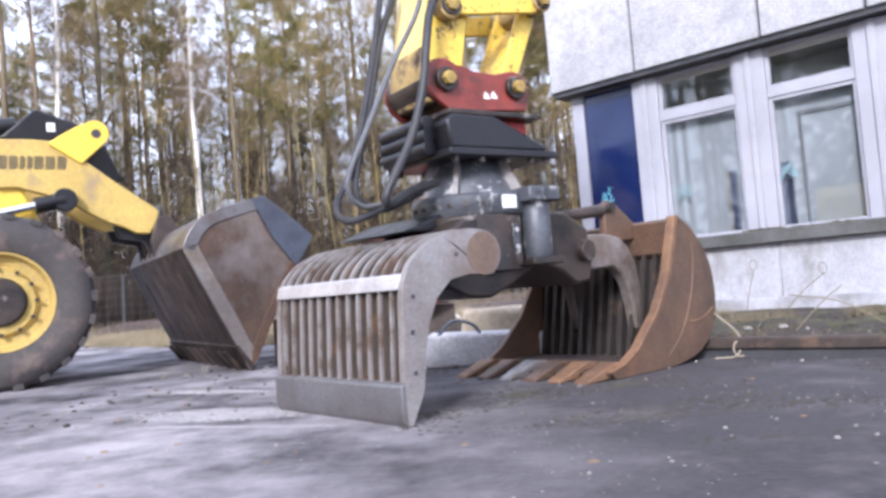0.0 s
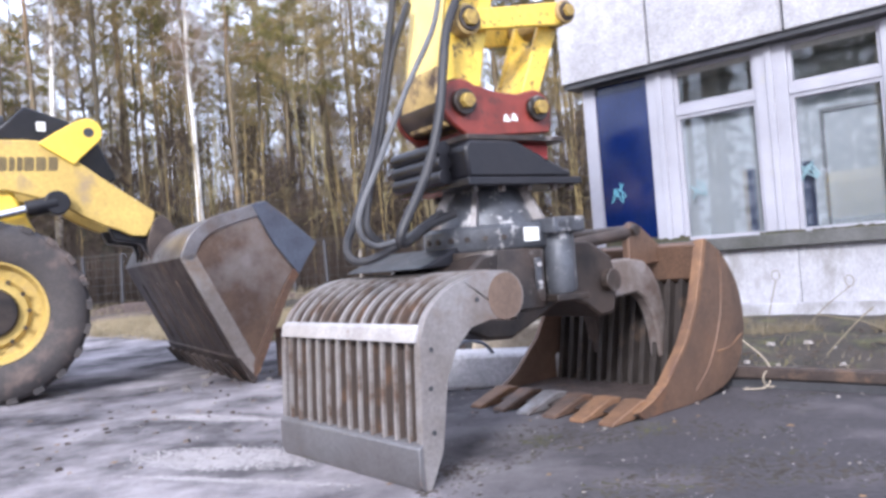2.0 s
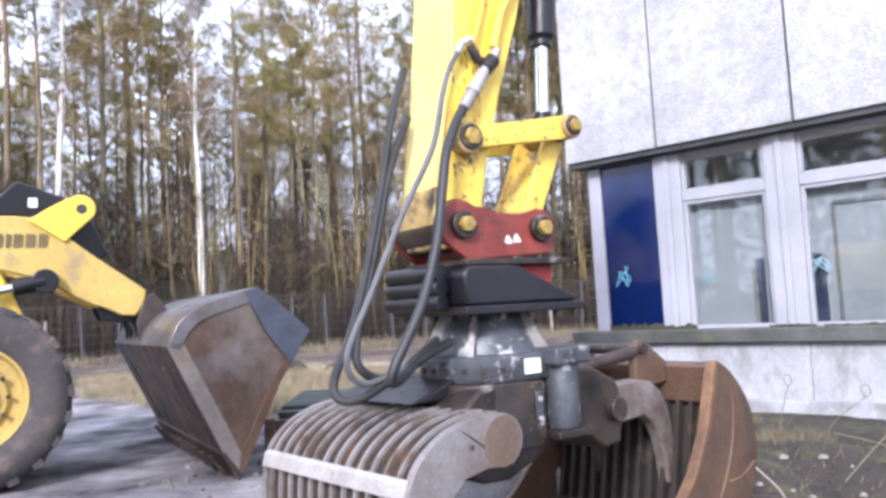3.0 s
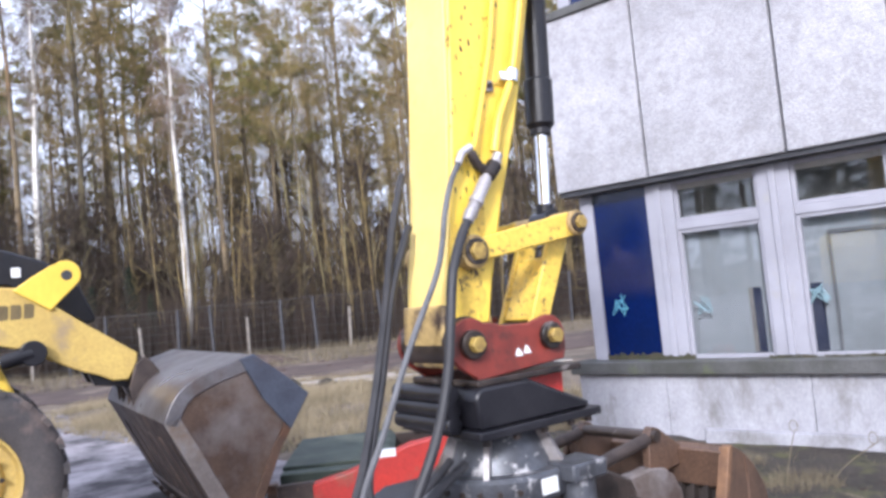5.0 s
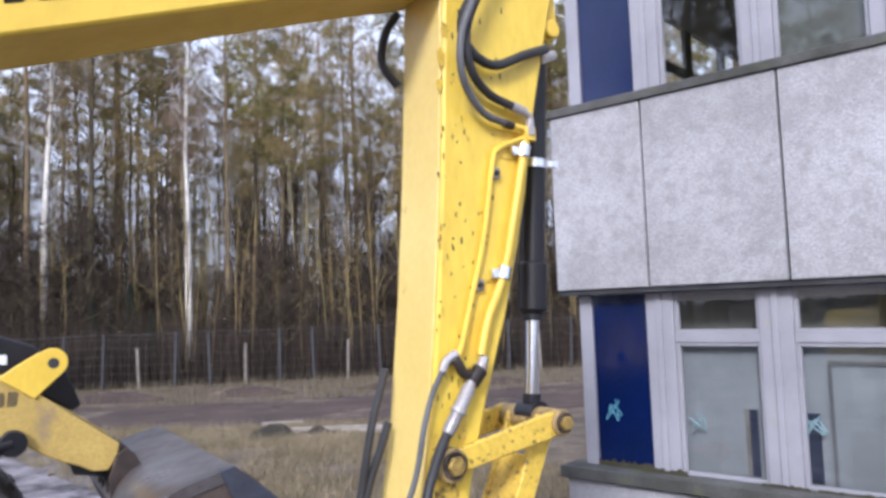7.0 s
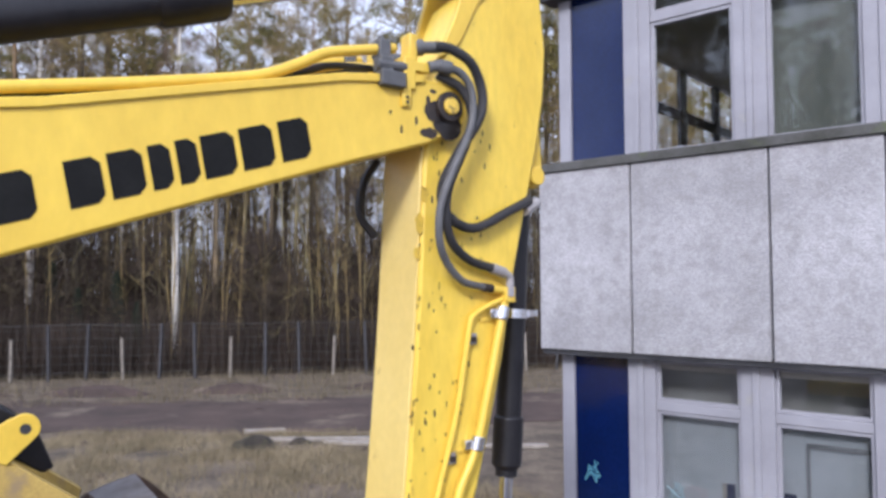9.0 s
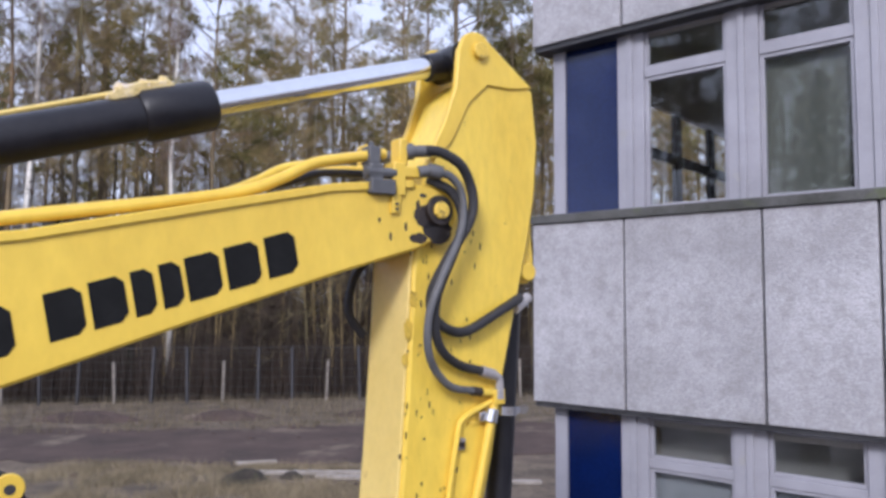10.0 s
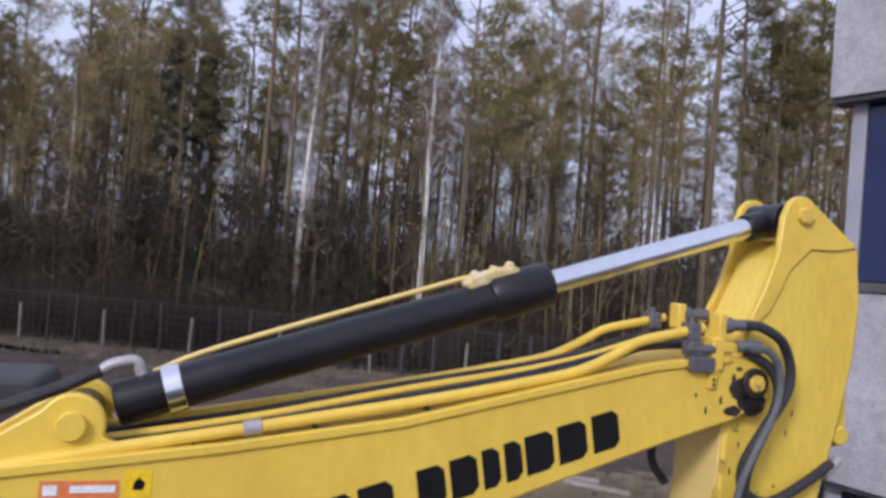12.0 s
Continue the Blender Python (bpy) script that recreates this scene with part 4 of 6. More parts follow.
part("hose_end", Build().tube([EX(0.62, 0.15, 3.58), EX(0.74, 0.10, 3.63)], 0.024, 10), STEEL_BRIGHT, arm)
part("hose_end", Build().tube([EX(0.40, 0.19, 3.325), EX(0.47, 0.19, 3.305)], 0.023, 12).tube(smooth_line([EX(0.47, 0.19, 3.305), EX(0.50, 0.19, 3.285), EX(0.50, 0.19, 3.24)], 4), 0.017, 10).tube([EX(0.495, 0.19, 3.245), EX(0.495, 0.19, 3.205)], 0.026, 6), STEEL_BRIGHT, arm, "grey steel hose end")
part("hose_end", Build().tube([EX(0.355, 0.19, 3.245), EX(0.40, 0.19, 3.238)], 0.020, 10), GREASE, arm)
part("pipe_tee", Build().tube([EX(0.40, 0.19, 3.237), EX(0.52, 0.18, 3.225)], 0.016, 10).box(EX, (0.465, 0.52), (0.165, 0.205), (3.18, 3.245)), YELLOW, arm, bevel=0.004)
part("rear_hose", Build().tube(smooth_line([EX(0.07, -0.19, 3.80), EX(0.01, -0.2, 3.70), EX(-0.01, -0.2, 3.56), EX(0.05, -0.17, 3.46)], 6), 0.02, 8), RUBBER, arm)

# arm cylinder above the boom
CRUST = surface("crusted_yellow", (0.74, 0.60, 0.30), (0.60, 0.45, 0.17), 25, 0.8, stain=(0.70, 0.60, 0.48), stain_scale=20, stain_at=0.5, fine=90, bump=0.8)
C0, C1 = Vector((-2.36, 3.765)), Vector((0.405, 4.675))
cd = (C1 - C0).normalized()


def along(d, v=0.0, off=0.0):
    p = C0 + cd * d
    return EX(p.x - cd.y * off, v, p.y + cd.x * off)


cyl = part("arm_cylinder", Build().tube([along(0.12), along(1.72)], 0.076, 28), BLACK, excavator, "black hydraulic cylinder with chrome rod", bevel=0.006)
part("gland", Build().tube([along(1.50), along(1.52), along(1.74), along(1.76)], [0.080, 0.092, 0.092, 0.082], 28), BLACK, cyl, bevel=0.004)
part("rod", Build().tube([along(1.74), along(2.80)], 0.047, 24), CHROME, cyl, "shiny chrome rod")
part("rod_eye", Build().tube([along(2.74), along(2.84)], 0.06, 18).tube([along(2.885, -0.10), along(2.885, 0.10)], 0.075, 20), BLACK, cyl, bevel=0.004)
part("band", Build().tube([along(0.28), along(0.34)], 0.084, 28), CHROME, cyl, "bright steel band", bevel=0.003)
part("base_eye", Build().tube([along(0, -0.12), along(0, 0.12)], 0.07, 20), BLACK, cyl, bevel=0.004)
part("base_elbow", Build().tube(smooth_line([along(0.22, 0.0, 0.07), along(0.21, 0.0, 0.125), along(0.14, 0.0, 0.135), along(0.10, 0.0, 0.125)]), 0.019, 10), STEEL_BRIGHT, cyl)
part("base_hose", Build().tube(smooth_line([along(0.10, 0.0, 0.125), along(-0.1, 0.02, 0.10), along(-0.6, 0.04, 0.08), along(-1.6, 0.05, 0.02)]), 0.022, 10), RUBBER, cyl)
part("cylinder_pipe", Build().tube(smooth_line([along(0.25, -0.09, 0.06), along(0.5, -0.09, 0.085), along(1.35, -0.06, 0.10), along(1.5, -0.03, 0.10)]), 0.010, 8), YELLOW_PALE, cyl)
part("port_block", Build().prism([(1.42, 0.06), (1.41, 0.09), (1.46, 0.112), (1.55, 0.115), (1.63, 0.105), (1.65, 0.07)], lambda a, q, z: along(a, q, z), -0.04, 0.04), CRUST, cyl, "crusted pale yellow port fitting", bevel=0.01)
for d in (1.46, 1.54, 1.61):
    p = along(d, 0.0, 0.10)
    part("port_cap", Build().tube([p, p + Vector((0.006, -0.005, 0.026))], [0.024, 0.016], 8), CRUST, cyl, bevel=0.006)
b = Build()
for v0, v1 in ((0.125, 0.165), (-0.165, -0.125)):
    b.prism([(-2.85, 3.54), (-2.10, 3.64)] + arc(-2.36, 3.765, 0.10, -20, 150, 10), EX, v0, v1)
part("base_lug", b, YELLOW, cyl, bevel=0.008)
part("base_pin", Build().tube([EX(-2.36, -0.19, 3.765), EX(-2.36, 0.19, 3.765)], 0.045, 18), YELLOW, cyl, bevel=0.004)

# bucket cylinder behind the arm
K0, K1 = Vector((0.60, 1.975)), Vector((0.72, 3.745))
kd = (K1 - K0).normalized()


def kal(d, v=0.0):
    p = K0 + kd * d
    return EX(p.x, v, p.y)


kc = part("bucket_cylinder", Build().tube([kal(0.48), kal(1.70)], 0.058, 24), BLACK, excavator, "black cylinder with a chrome rod", bevel=0.005)
part("gland", Build().tube([kal(0.42), kal(0.45), kal(0.47), kal(0.68), kal(0.69)], [0.05, 0.05, 0.068, 0.068, 0.058], 24), BLACK, kc, bevel=0.003)
part("rod", Build().tube([kal(0.05), kal(0.44)], 0.031, 20), CHROME, kc, "shiny chrome rod")
part("rod_eye", Build().tube([kal(-0.02), kal(0.09)], 0.042, 14).tube([kal(0, -0.06), kal(0, 0.06)], 0.06, 18), BLACK, kc, bevel=0.003)
part("band", Build().tube([kal(1.13), kal(1.17)], 0.066, 24), CHROME, kc, "bright steel band")
part("band_bolt", Build().box(lambda a, q, z: kal(a, q) + E_DIR * z, (1.135, 1.165), (0.02, 0.06), (0.05, 0.10)), CHROME, kc)

# grime and bare spots
def grime(at, u, z, ru, rz, seed, material, parent, lift):
    n = 44
    line = []
    for k in range(n):
        a = 6.283 * k / n
        q = 0.82 + 0.24 * noise.noise(Vector((math.cos(a) * 1.2, math.sin(a) * 1.2, seed * 1.37))) + 0.14 * noise.noise(Vector((math.cos(a) * 4, math.sin(a) * 4, seed * 2.1)))
        line.append((u + ru * q * math.cos(a), z + rz * q * math.sin(a)))
    part("grime", Build().prism(line, at, lift, lift + 0.0012), material, parent)


for k, (u, z, ru, rz) in enumerate(((0.12, 3.945, 0.075, 0.055), (0.165, 3.90, 0.085, 0.07), (0.08, 3.86, 0.05, 0.025), (0.075, 3.99, 0.012, 0.022), (0.02, 3.90, 0.008, 0.02), (-0.02, 3.97, 0.006, 0.014), (-0.05, 3.86, 0.007, 0.02), (0.10, 4.03, 0.02, 0.010), (-0.10, 3.92, 0.006, 0.012))):
    grime(EX, u, z, ru, rz, k, GREASE, boom, HB)
rnd = random.Random(77)
for k, (u, z, ru, rz) in enumerate(((0.065, 3.50, 0.028, 0.05), (0.09, 3.62, 0.03, 0.04), (0.05, 3.38, 0.018, 0.03), (0.12, 3.42, 0.02, 0.025), (0.03, 2.45, 0.012, 0.03), (0.03, 2.75, 0.008, 0.04),
                                    (0.02, 1.70, 0.10, 0.13), (0.07, 1.83, 0.08, 0.10), (-0.03, 1.92, 0.03, 0.08), (0.10, 2.0, 0.04, 0.10))):
    grime(EX, u, z, ru * 0.8, rz, 40 + k, YELLOW_WORN, arm, HS)
for k in range(120):
    t = rnd.random() ** 1.3
    z = 1.7 + 2.2 * rnd.random()
    lo = -0.07 + 0.115 * (z - 1.7) / 2.2 + 0.03
    grime(EX, lo + t * (0.10 + 0.16 * (z - 1.7)), z, rnd.uniform(0.002, 0.006), rnd.uniform(0.006, 0.020), 100 + k, RUST_DARK, arm, HS + 0.0002)

# bucket linkage
b = Build()
for v0, v1 in ((0.165, 0.195), (-0.195, -0.165)):
    d = Vector((0.567, 0.106)).normalized()
    nrm = Vector((-d.y, d.x))
    a0, a1 = Vector((0.012, 1.857)), Vector((0.595, 1.955))
    side = lambda p, r: [tuple(p + nrm * r * math.sin(t) + d * r * math.cos(t)) for t in [math.pi / 2 + k * math.pi / 8 for k in range(9)]]
    end = lambda p, r: [tuple(p + nrm * r * math.sin(t) + d * r * math.cos(t)) for t in [-math.pi / 2 + k * math.pi / 8 for k in range(9)]]
    b.prism(side(a0, 0.045) + end(a1, 0.055), EX, v0, v1)
link = part("side_link", b, YELLOW_WORN, excavator, "worn yellow side links", bevel=0.006)
for u, z, r in ((0.012, 1.857, 0.055), (0.595, 1.955, 0.045)):
    part("link_boss", Build().tube([EX(u, -0.215, z), EX(u, 0.215, z)], r * 1.25, 22), YELLOW_DIRTY, link, "dirty yellow pin boss", bevel=0.006)
    part("link_washer", Build().tube([EX(u, 0.214, z), EX(u, 0.228, z)], r * 0.98, 20), GREASE, link, bevel=0.003)
    part("link_bolt", Build().tube([EX(u, 0.21, z), EX(u, 0.245, z)], r * 0.72, 6), BRASS, link, bevel=0.004)
    part("link_bolt", Build().tube([EX(u, -0.245, z), EX(u, -0.21, z)], r * 0.72, 6), BRASS, link, bevel=0.004)
b = Build()
for v0, v1 in ((0.085, 0.115), (-0.115, -0.085)):
    b.prism([(0.33, 1.50), (0.42, 1.46), (0.635, 1.93), (0.545, 1.99)], EX, v0, v1)
b.prism([(0.36, 1.55), (0.40, 1.53), (0.52, 1.80), (0.48, 1.82)], EX, -0.085, 0.085)
part("tipping_link", b, YELLOW_WORN, excavator, "worn yellow tipping link", bevel=0.008)

# upper carriage behind the yard, out of the camera's way
body = part("upper_carriage", Build().prism([(-8.6, 1.05), (-5.2, 1.05), (-5.0, 1.3), (-5.0, 1.75), (-5.6, 2.0), (-8.3, 2.1), (-8.6, 1.8)], EX, -1.2, 1.2), YELLOW, excavator, bevel=0.05)
part("cab", Build().prism([(-6.9, 2.05), (-5.3, 1.95), (-5.2, 2.3), (-5.6, 3.0), (-6.8, 3.05)], EX, 0.25, 1.2), DARK_TRIM, excavator, bevel=0.05)
for v in (-1.25, 0.75):
    part("track", Build().prism(arc(-5.2, 0.42, 0.42, -90, 90, 8) + arc(-8.4, 0.42, 0.42, 90, 270, 8), EX, v, v + 0.5), RUST_DARK, excavator, bevel=0.02)
part("slew_ring", Build().tube([EX(-6.8, 0, 0.7), EX(-6.8, 0, 1.06)], 0.6, 24), BLACK, excavator)

# ---- coupler and sorting grab ----
grab = thing("sorting_grab", "rusty sorting grab with ribbed jaws standing open on the ground", "grab", GR(0.1, 2.967, 0))
b = Build()
plate = [(-0.02, 1.345), (0.44, 1.375), (0.455, 1.42)] + arc(0.368, 1.482, 0.088, -10, 110, 8) + [(0.26, 1.545), (0.13, 1.55), (0.06, 1.57)] + arc(-0.044, 1.492, 0.105, 50, 230, 10) + [(-0.10, 1.40)]
for v0, v1 in ((0.17, 0.20), (-0.20, -0.17)):
    b.prism(plate, EX, v0, v1)
coupler = part("coupler", b, RED, grab, "dark red greasy quick coupler", bevel=0.006)
part("coupler_flange", Build().box(EX, (-0.06, 0.50), (-0.24, 0.235), (1.325, 1.352)), GREASE, coupler, bevel=0.006)
for u, z in ((-0.044, 1.492), (0.368, 1.482)):
    part("pin_collar", Build().tube([EX(u, -0.225, z), EX(u, 0.225, z)], 0.058, 22), GREASE, coupler, bevel=0.005)
    part("pin_bolt", Build().tube([EX(u, 0.22, z), EX(u, 0.255, z)], 0.034, 6), BRASS, coupler, bevel=0.004)
for du, dz in ((0.19, 0.0), (0.235, 0.006)):
    part("white_mark", Build().prism([(du - 0.018, 1.418 + dz), (du + 0.022, 1.416 + dz), (du + 0.012, 1.436 + dz), (du - 0.002, 1.452 + dz), (du - 0.012, 1.44 + dz)], EX, 0.2, 0.2025), WHITE_PLATE, coupler)
part("coupler_wedge", Build().prism([(0.18, 1.325), (0.46, 1.325), (0.45, 1.20), (0.32, 1.25)], EX, -0.16, 0.16), RED_BRIGHT, coupler, "red painted wedge", bevel=0.008)
tilt = part("tilt_head", Build().prism([(-0.075, 1.16), (0.50, 1.16), (0.515, 1.185), (0.42, 1.225), (0.19, 1.325), (-0.06, 1.325), (-0.09, 1.29)], EX, -0.27, 0.25), BLACK, grab, "black cast head plate", bevel=0.015)
part("head_flange", Build().box(EX, (-0.10, 0.55), (-0.30, 0.275), (1.125, 1.16)), BLACK, tilt, bevel=0.006)
for u in (-0.05, 0.1, 0.25, 0.40, 0.50):
    for v in (0.24, -0.26):
        part("flange_bolt", Build().tube([EX(u, v, 1.10), EX(u, v, 1.126)], 0.018, 6), GREASE, tilt)
for z in (1.18, 1.24, 1.30):
    part("side_rib", Build().tube([EX(-0.12, -0.27, z), EX(-0.12, 0.14, z)], 0.036, 12), BLACK, tilt, bevel=0.003)
neck = part("neck", Build().tube([EX(0.19, 0, 0.955), EX(0.19, 0, 1.128)], [0.235, 0.165], 28), RING_STEEL, grab, "scuffed dark steel neck", bevel=0.004)
for a in (-60, -15, 30, 75, 160, 220):
    ca, sa = math.cos(radians(a)), math.sin(radians(a))
    def rib(x, y, z, ca=ca, sa=sa):
        return EX(0.19 + x * ca + y * sa, -x * sa + y * ca, z)
    part("neck_rib", Build().prism([(0.15, 1.125), (0.2, 1.125), (0.29, 0.955), (0.22, 0.955)], rib, -0.012, 0.012), STEEL, neck)
part("ring", Build().tube([EX(0.19, 0, 0.845), EX(0.19, 0, 0.86), EX(0.19, 0, 0.94), EX(0.19, 0, 0.958)], [0.29, 0.30, 0.30, 0.285], 40), RING_STEEL, grab, "scratched blue-grey slewing ring", bevel=0.004)
part("type_plate", Build().box(EX, (0.155, 0.235), (0.297, 0.305), (0.875, 0.935)), WHITE_PLATE, grab, "blank white type plate")
for k in range(14):
    a = radians(-100 + 15 * k)
    c = EX(0.19 + 0.298 * math.sin(a), 0.298 * math.cos(a), 0.90)
    out = (E_DIR * math.sin(a) + E_SIDE * math.cos(a)) * 0.012
    if not 5 < k < 9:
        part("ring_bolt", Build().tube([c, c + out], 0.013, 6), GREASE, grab)
motor = part("motor", Build().tube([EX(0.37, 0.275, 0.63), EX(0.37, 0.275, 0.66), EX(0.37, 0.275, 0.94), EX(0.37, 0.275, 0.965)], [0.062, 0.072, 0.072, 0.06], 22), RING_STEEL, grab, "scuffed grey motor", bevel=0.006)
part("motor_cap", Build().box(EX, (0.27, 0.46), (0.19, 0.365), (0.90, 0.972)), RING_STEEL, motor, bevel=0.010)
part("motor_slot", Build().box(EX, (0.30, 0.345), (0.355, 0.367), (0.925, 0.95)), DARK_TRIM, motor, bevel=0.003)
part("motor_foot", Build().box(EX, (0.265, 0.455), (0.19, 0.36), (0.60, 0.632)), GREASE, motor, bevel=0.006)
part("column_plate", Build().box(EX, (0.175, 0.262), (0.20, 0.295), (0.60, 0.842)), GREASE, grab, "greasy upright plate under the ring", bevel=0.008)
part("column_plate", Build().box(EX, (0.20, 0.235), (0.294, 0.306), (0.66, 0.80)), RING_STEEL, grab, bevel=0.004)
part("column", Build().tube([EX(0.12, 0.05, 0.58), EX(0.12, 0.05, 0.846)], [0.27, 0.25], 28), GREASE, grab, "dark greasy turning column", bevel=0.006)
for z in (0.69, 0.77):
    part("plate_bolt", Build().tube([EX(0.218, 0.304, z), EX(0.218, 0.316, z)], 0.011, 6), STEEL_BRIGHT, grab)
head_line = [(-0.36, 0.60), (-0.33, 0.74), (-0.20, 0.83), (0.10, 0.86), (0.50, 0.86), (0.66, 0.78), (0.70, 0.66), (0.66, 0.50), (0.55, 0.49), (0.44, 0.56), (0.28, 0.60), (0.10, 0.52), (-0.06, 0.46), (-0.20, 0.47), (-0.32, 0.52)]
head = part("grab_head", Build().prism(head_line, GR, 2.70, 3.24), GREASE, grab, "dirty brown grab body", bevel=0.015)
part("head_cover", Build().prism([(-0.42, 0.79), (-0.20, 0.87), (0.05, 0.86), (0.0, 0.79)], GR, 2.86, 3.42), BLACK, head, "dark open cover", bevel=0.01)
for o in (-0.26, 0.62):
    part("hinge_pin", Build().tube([GR(o, 2.555 if o < 0 else 2.66, 0.66), GR(o, 3.55, 0.66)], 0.055, 20), GREASE, head, bevel=0.004)

# ribbed jaw
RIB_EDGE = surface("rubbed_rib_edge", (0.33, 0.305, 0.295), (0.20, 0.175, 0.16), 7, 0.42, 0.3, stain=(0.14, 0.095, 0.07), stain_scale=7, stain_at=0.52, fine=80, bump=0.1)
JAW_CHEEK = surface("stained_cheek_steel", (0.28, 0.26, 0.255), (0.17, 0.145, 0.13), 3.2, 0.42, 0.35, stain=(0.15, 0.10, 0.07), stain_scale=2.6, stain_at=0.50, stain_soft=0.2, fine=70, bump=0.14)
# dark grey-brown, deeper than the ribs in front of it
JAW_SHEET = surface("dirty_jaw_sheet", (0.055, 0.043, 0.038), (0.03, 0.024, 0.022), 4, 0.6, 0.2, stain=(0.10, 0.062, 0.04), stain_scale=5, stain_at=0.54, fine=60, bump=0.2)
BLADE = surface("blade_steel", (0.155, 0.15, 0.155), (0.11, 0.10, 0.10), 4, 0.42, 0.35, stain=(0.20, 0.105, 0.05), stain_scale=4, stain_at=0.58, fine=70, bump=0.15)
# near-black base colour carries the shade inside the toothed jaw
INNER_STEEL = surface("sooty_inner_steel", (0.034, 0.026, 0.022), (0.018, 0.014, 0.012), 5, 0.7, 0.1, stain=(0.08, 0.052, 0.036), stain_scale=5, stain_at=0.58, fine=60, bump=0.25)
ARM_STEEL = surface("worn_arm_steel", (0.29, 0.265, 0.255), (0.16, 0.125, 0.105), 5, 0.45, 0.35, stain=(0.10, 0.06, 0.045), stain_scale=4, stain_at=0.5, stain_soft=0.2, fine=70, bump=0.2)
HINGE = surface("rust_stained_steel", (0.19, 0.13, 0.095), (0.13, 0.09, 0.068), 5, 0.5, 0.3, stain=(0.24, 0.20, 0.18), stain_scale=6, stain_at=0.56, fine=70, bump=0.15)
H0, H1 = 2.54, 3.57
outer = [(-0.20, 0.755), (-0.31, 0.768), (-0.43, 0.754), (-0.545, 0.712), (-0.63, 0.65), (-0.675, 0.585), (-0.695, 0.508), (-0.705, 0.348), (-0.714, 0.19), (-0.712, 0.0)]
outer = [tuple(p) for p in smooth_line([(x, z, 0) for x, z in outer], 3)]
outer = [(p[0], p[1]) for p in outer]
inner_edge = [(-0.20, 0.565), (-0.33, 0.575), (-0.44, 0.556), (-0.52, 0.486), (-0.575, 0.38), (-0.60, 0.25), (-0.625, 0.12), (-0.69, 0.0)]
jaw = part("ribbed_jaw", Build().prism(outer[::-1] + arc(-0.24, 0.66, 0.098, 80, -80, 8) + inner_edge, GR, H0, H0 + 0.035), JAW_CHEEK, grab, "grey worn jaw with many curved ribs", bevel=0.007)
part("jaw_cheek", Build().prism(outer[::-1] + arc(-0.24, 0.66, 0.098, 80, -80, 8) + inner_edge, GR, H1 - 0.035, H1), STEEL, jaw, bevel=0.007)
part("hinge_disc", Build().tube([GR(-0.245, H0 - 0.002, 0.66), GR(-0.245, H0 + 0.02, 0.66)], 0.094, 32), HINGE, jaw, "rust-stained hinge disc")
rib_out = [p for p in outer if p[1] > 0.10]


def inward(line, d):
    out = []
    for i, p in enumerate(line):
        a, c = line[max(i - 1, 0)], line[min(i + 1, len(line) - 1)]
        t = Vector((c[0] - a[0], c[1] - a[1])).normalized()
        out.append((p[0] - t.y * d, p[1] + t.x * d))
    return out


rib_in = inward(rib_out, 0.11)
NR = 13
for k in range(1, NR):
    h = H0 + (H1 - H0) * k / NR
    part("rib", Build().prism(rib_out + rib_in[::-1], GR, h - 0.0055, h + 0.0055), RIB_STEEL, jaw)
    part("rib_edge", Build().prism(inward(rib_out, -0.004) + inward(rib_out, 0.012)[::-1], GR, h - 0.006, h + 0.006), RIB_EDGE, jaw, "rubbed bright rib edge")
part("jaw_sheet", Build().prism(inward(rib_out, 0.034) + inward(rib_out, 0.044)[::-1], GR, H0 + 0.03, H1 - 0.03), JAW_SHEET, jaw, "dark grey-brown sheet behind the ribs")
part("cross_bar", Build().prism([(-0.672, 0.596), (-0.695, 0.585), (-0.708, 0.53), (-0.688, 0.528)], GR, H0 + 0.02, H1 - 0.02), STEEL_BRIGHT, jaw, "bright rubbed cross bar", bevel=0.004)
part("cross_bar", Build().tube([GR(-0.30, H0 + 0.02, 0.70), GR(-0.30, H1 - 0.02, 0.70)], 0.06, 16), RUST_DARK, jaw)
part("cutting_blade", Build().prism([(-0.72, 0.0), (-0.735, 0.03), (-0.735, 0.155), (-0.715, 0.168), (-0.64, 0.168), (-0.66, 0.06), (-0.70, 0.0)], GR, H0 + 0.002, H1 - 0.002), BLADE, jaw, "flat blue-grey cutting blade with rust", bevel=0.005)
for o, z in ((-0.66, 0.36), (-0.66, 0.20), (-0.645, 0.50), (-0.40, 0.66)):
    part("cheek_hole", Build().tube([GR(o, H0 - 0.003, z), GR(o, H0 + 0.004, z)], 0.010, 10), DARK_TRIM, jaw)

# toothed jaw
ri = [(1.225, 0.822), (1.185, 0.70), (1.11, 0.50), (0.985, 0.31), (0.79, 0.135), (0.68, 0.075), (0.55, 0.04)]
ro = [(0.60, 0.0), (0.80, -0.0), (1.02, 0.0), (1.20, 0.015), (1.38, 0.06), (1.50, 0.15), (1.56, 0.27), (1.575, 0.40), (1.545, 0.55), (1.46, 0.68), (1.36, 0.77), (1.28, 0.815)]
ro = [(p[0], p[1]) for p in smooth_line([(x, z, 0) for x, z in ro], 3)]
jaw2 = part("toothed_jaw", Build().prism(ri + ro, GR, H0, H0 + 0.03), RUST, grab, "rust-brown solid-sided jaw with a row of teeth", bevel=0.006)
part("jaw_cheek", Build().prism(ri + ro, GR, H1 - 0.03, H1), RUST, jaw2, bevel=0.006)
ri_lip = [(x - 0.012, z) for x, z in ri]
part("cheek_edge", Build().prism(ri_lip + [(x + 0.028, z + 0.004) for x, z in ri[::-1]], GR, H0 - 0.008, H0 + 0.045), RUST_BRIGHT, jaw2, "rubbed cheek edge", bevel=0.004)
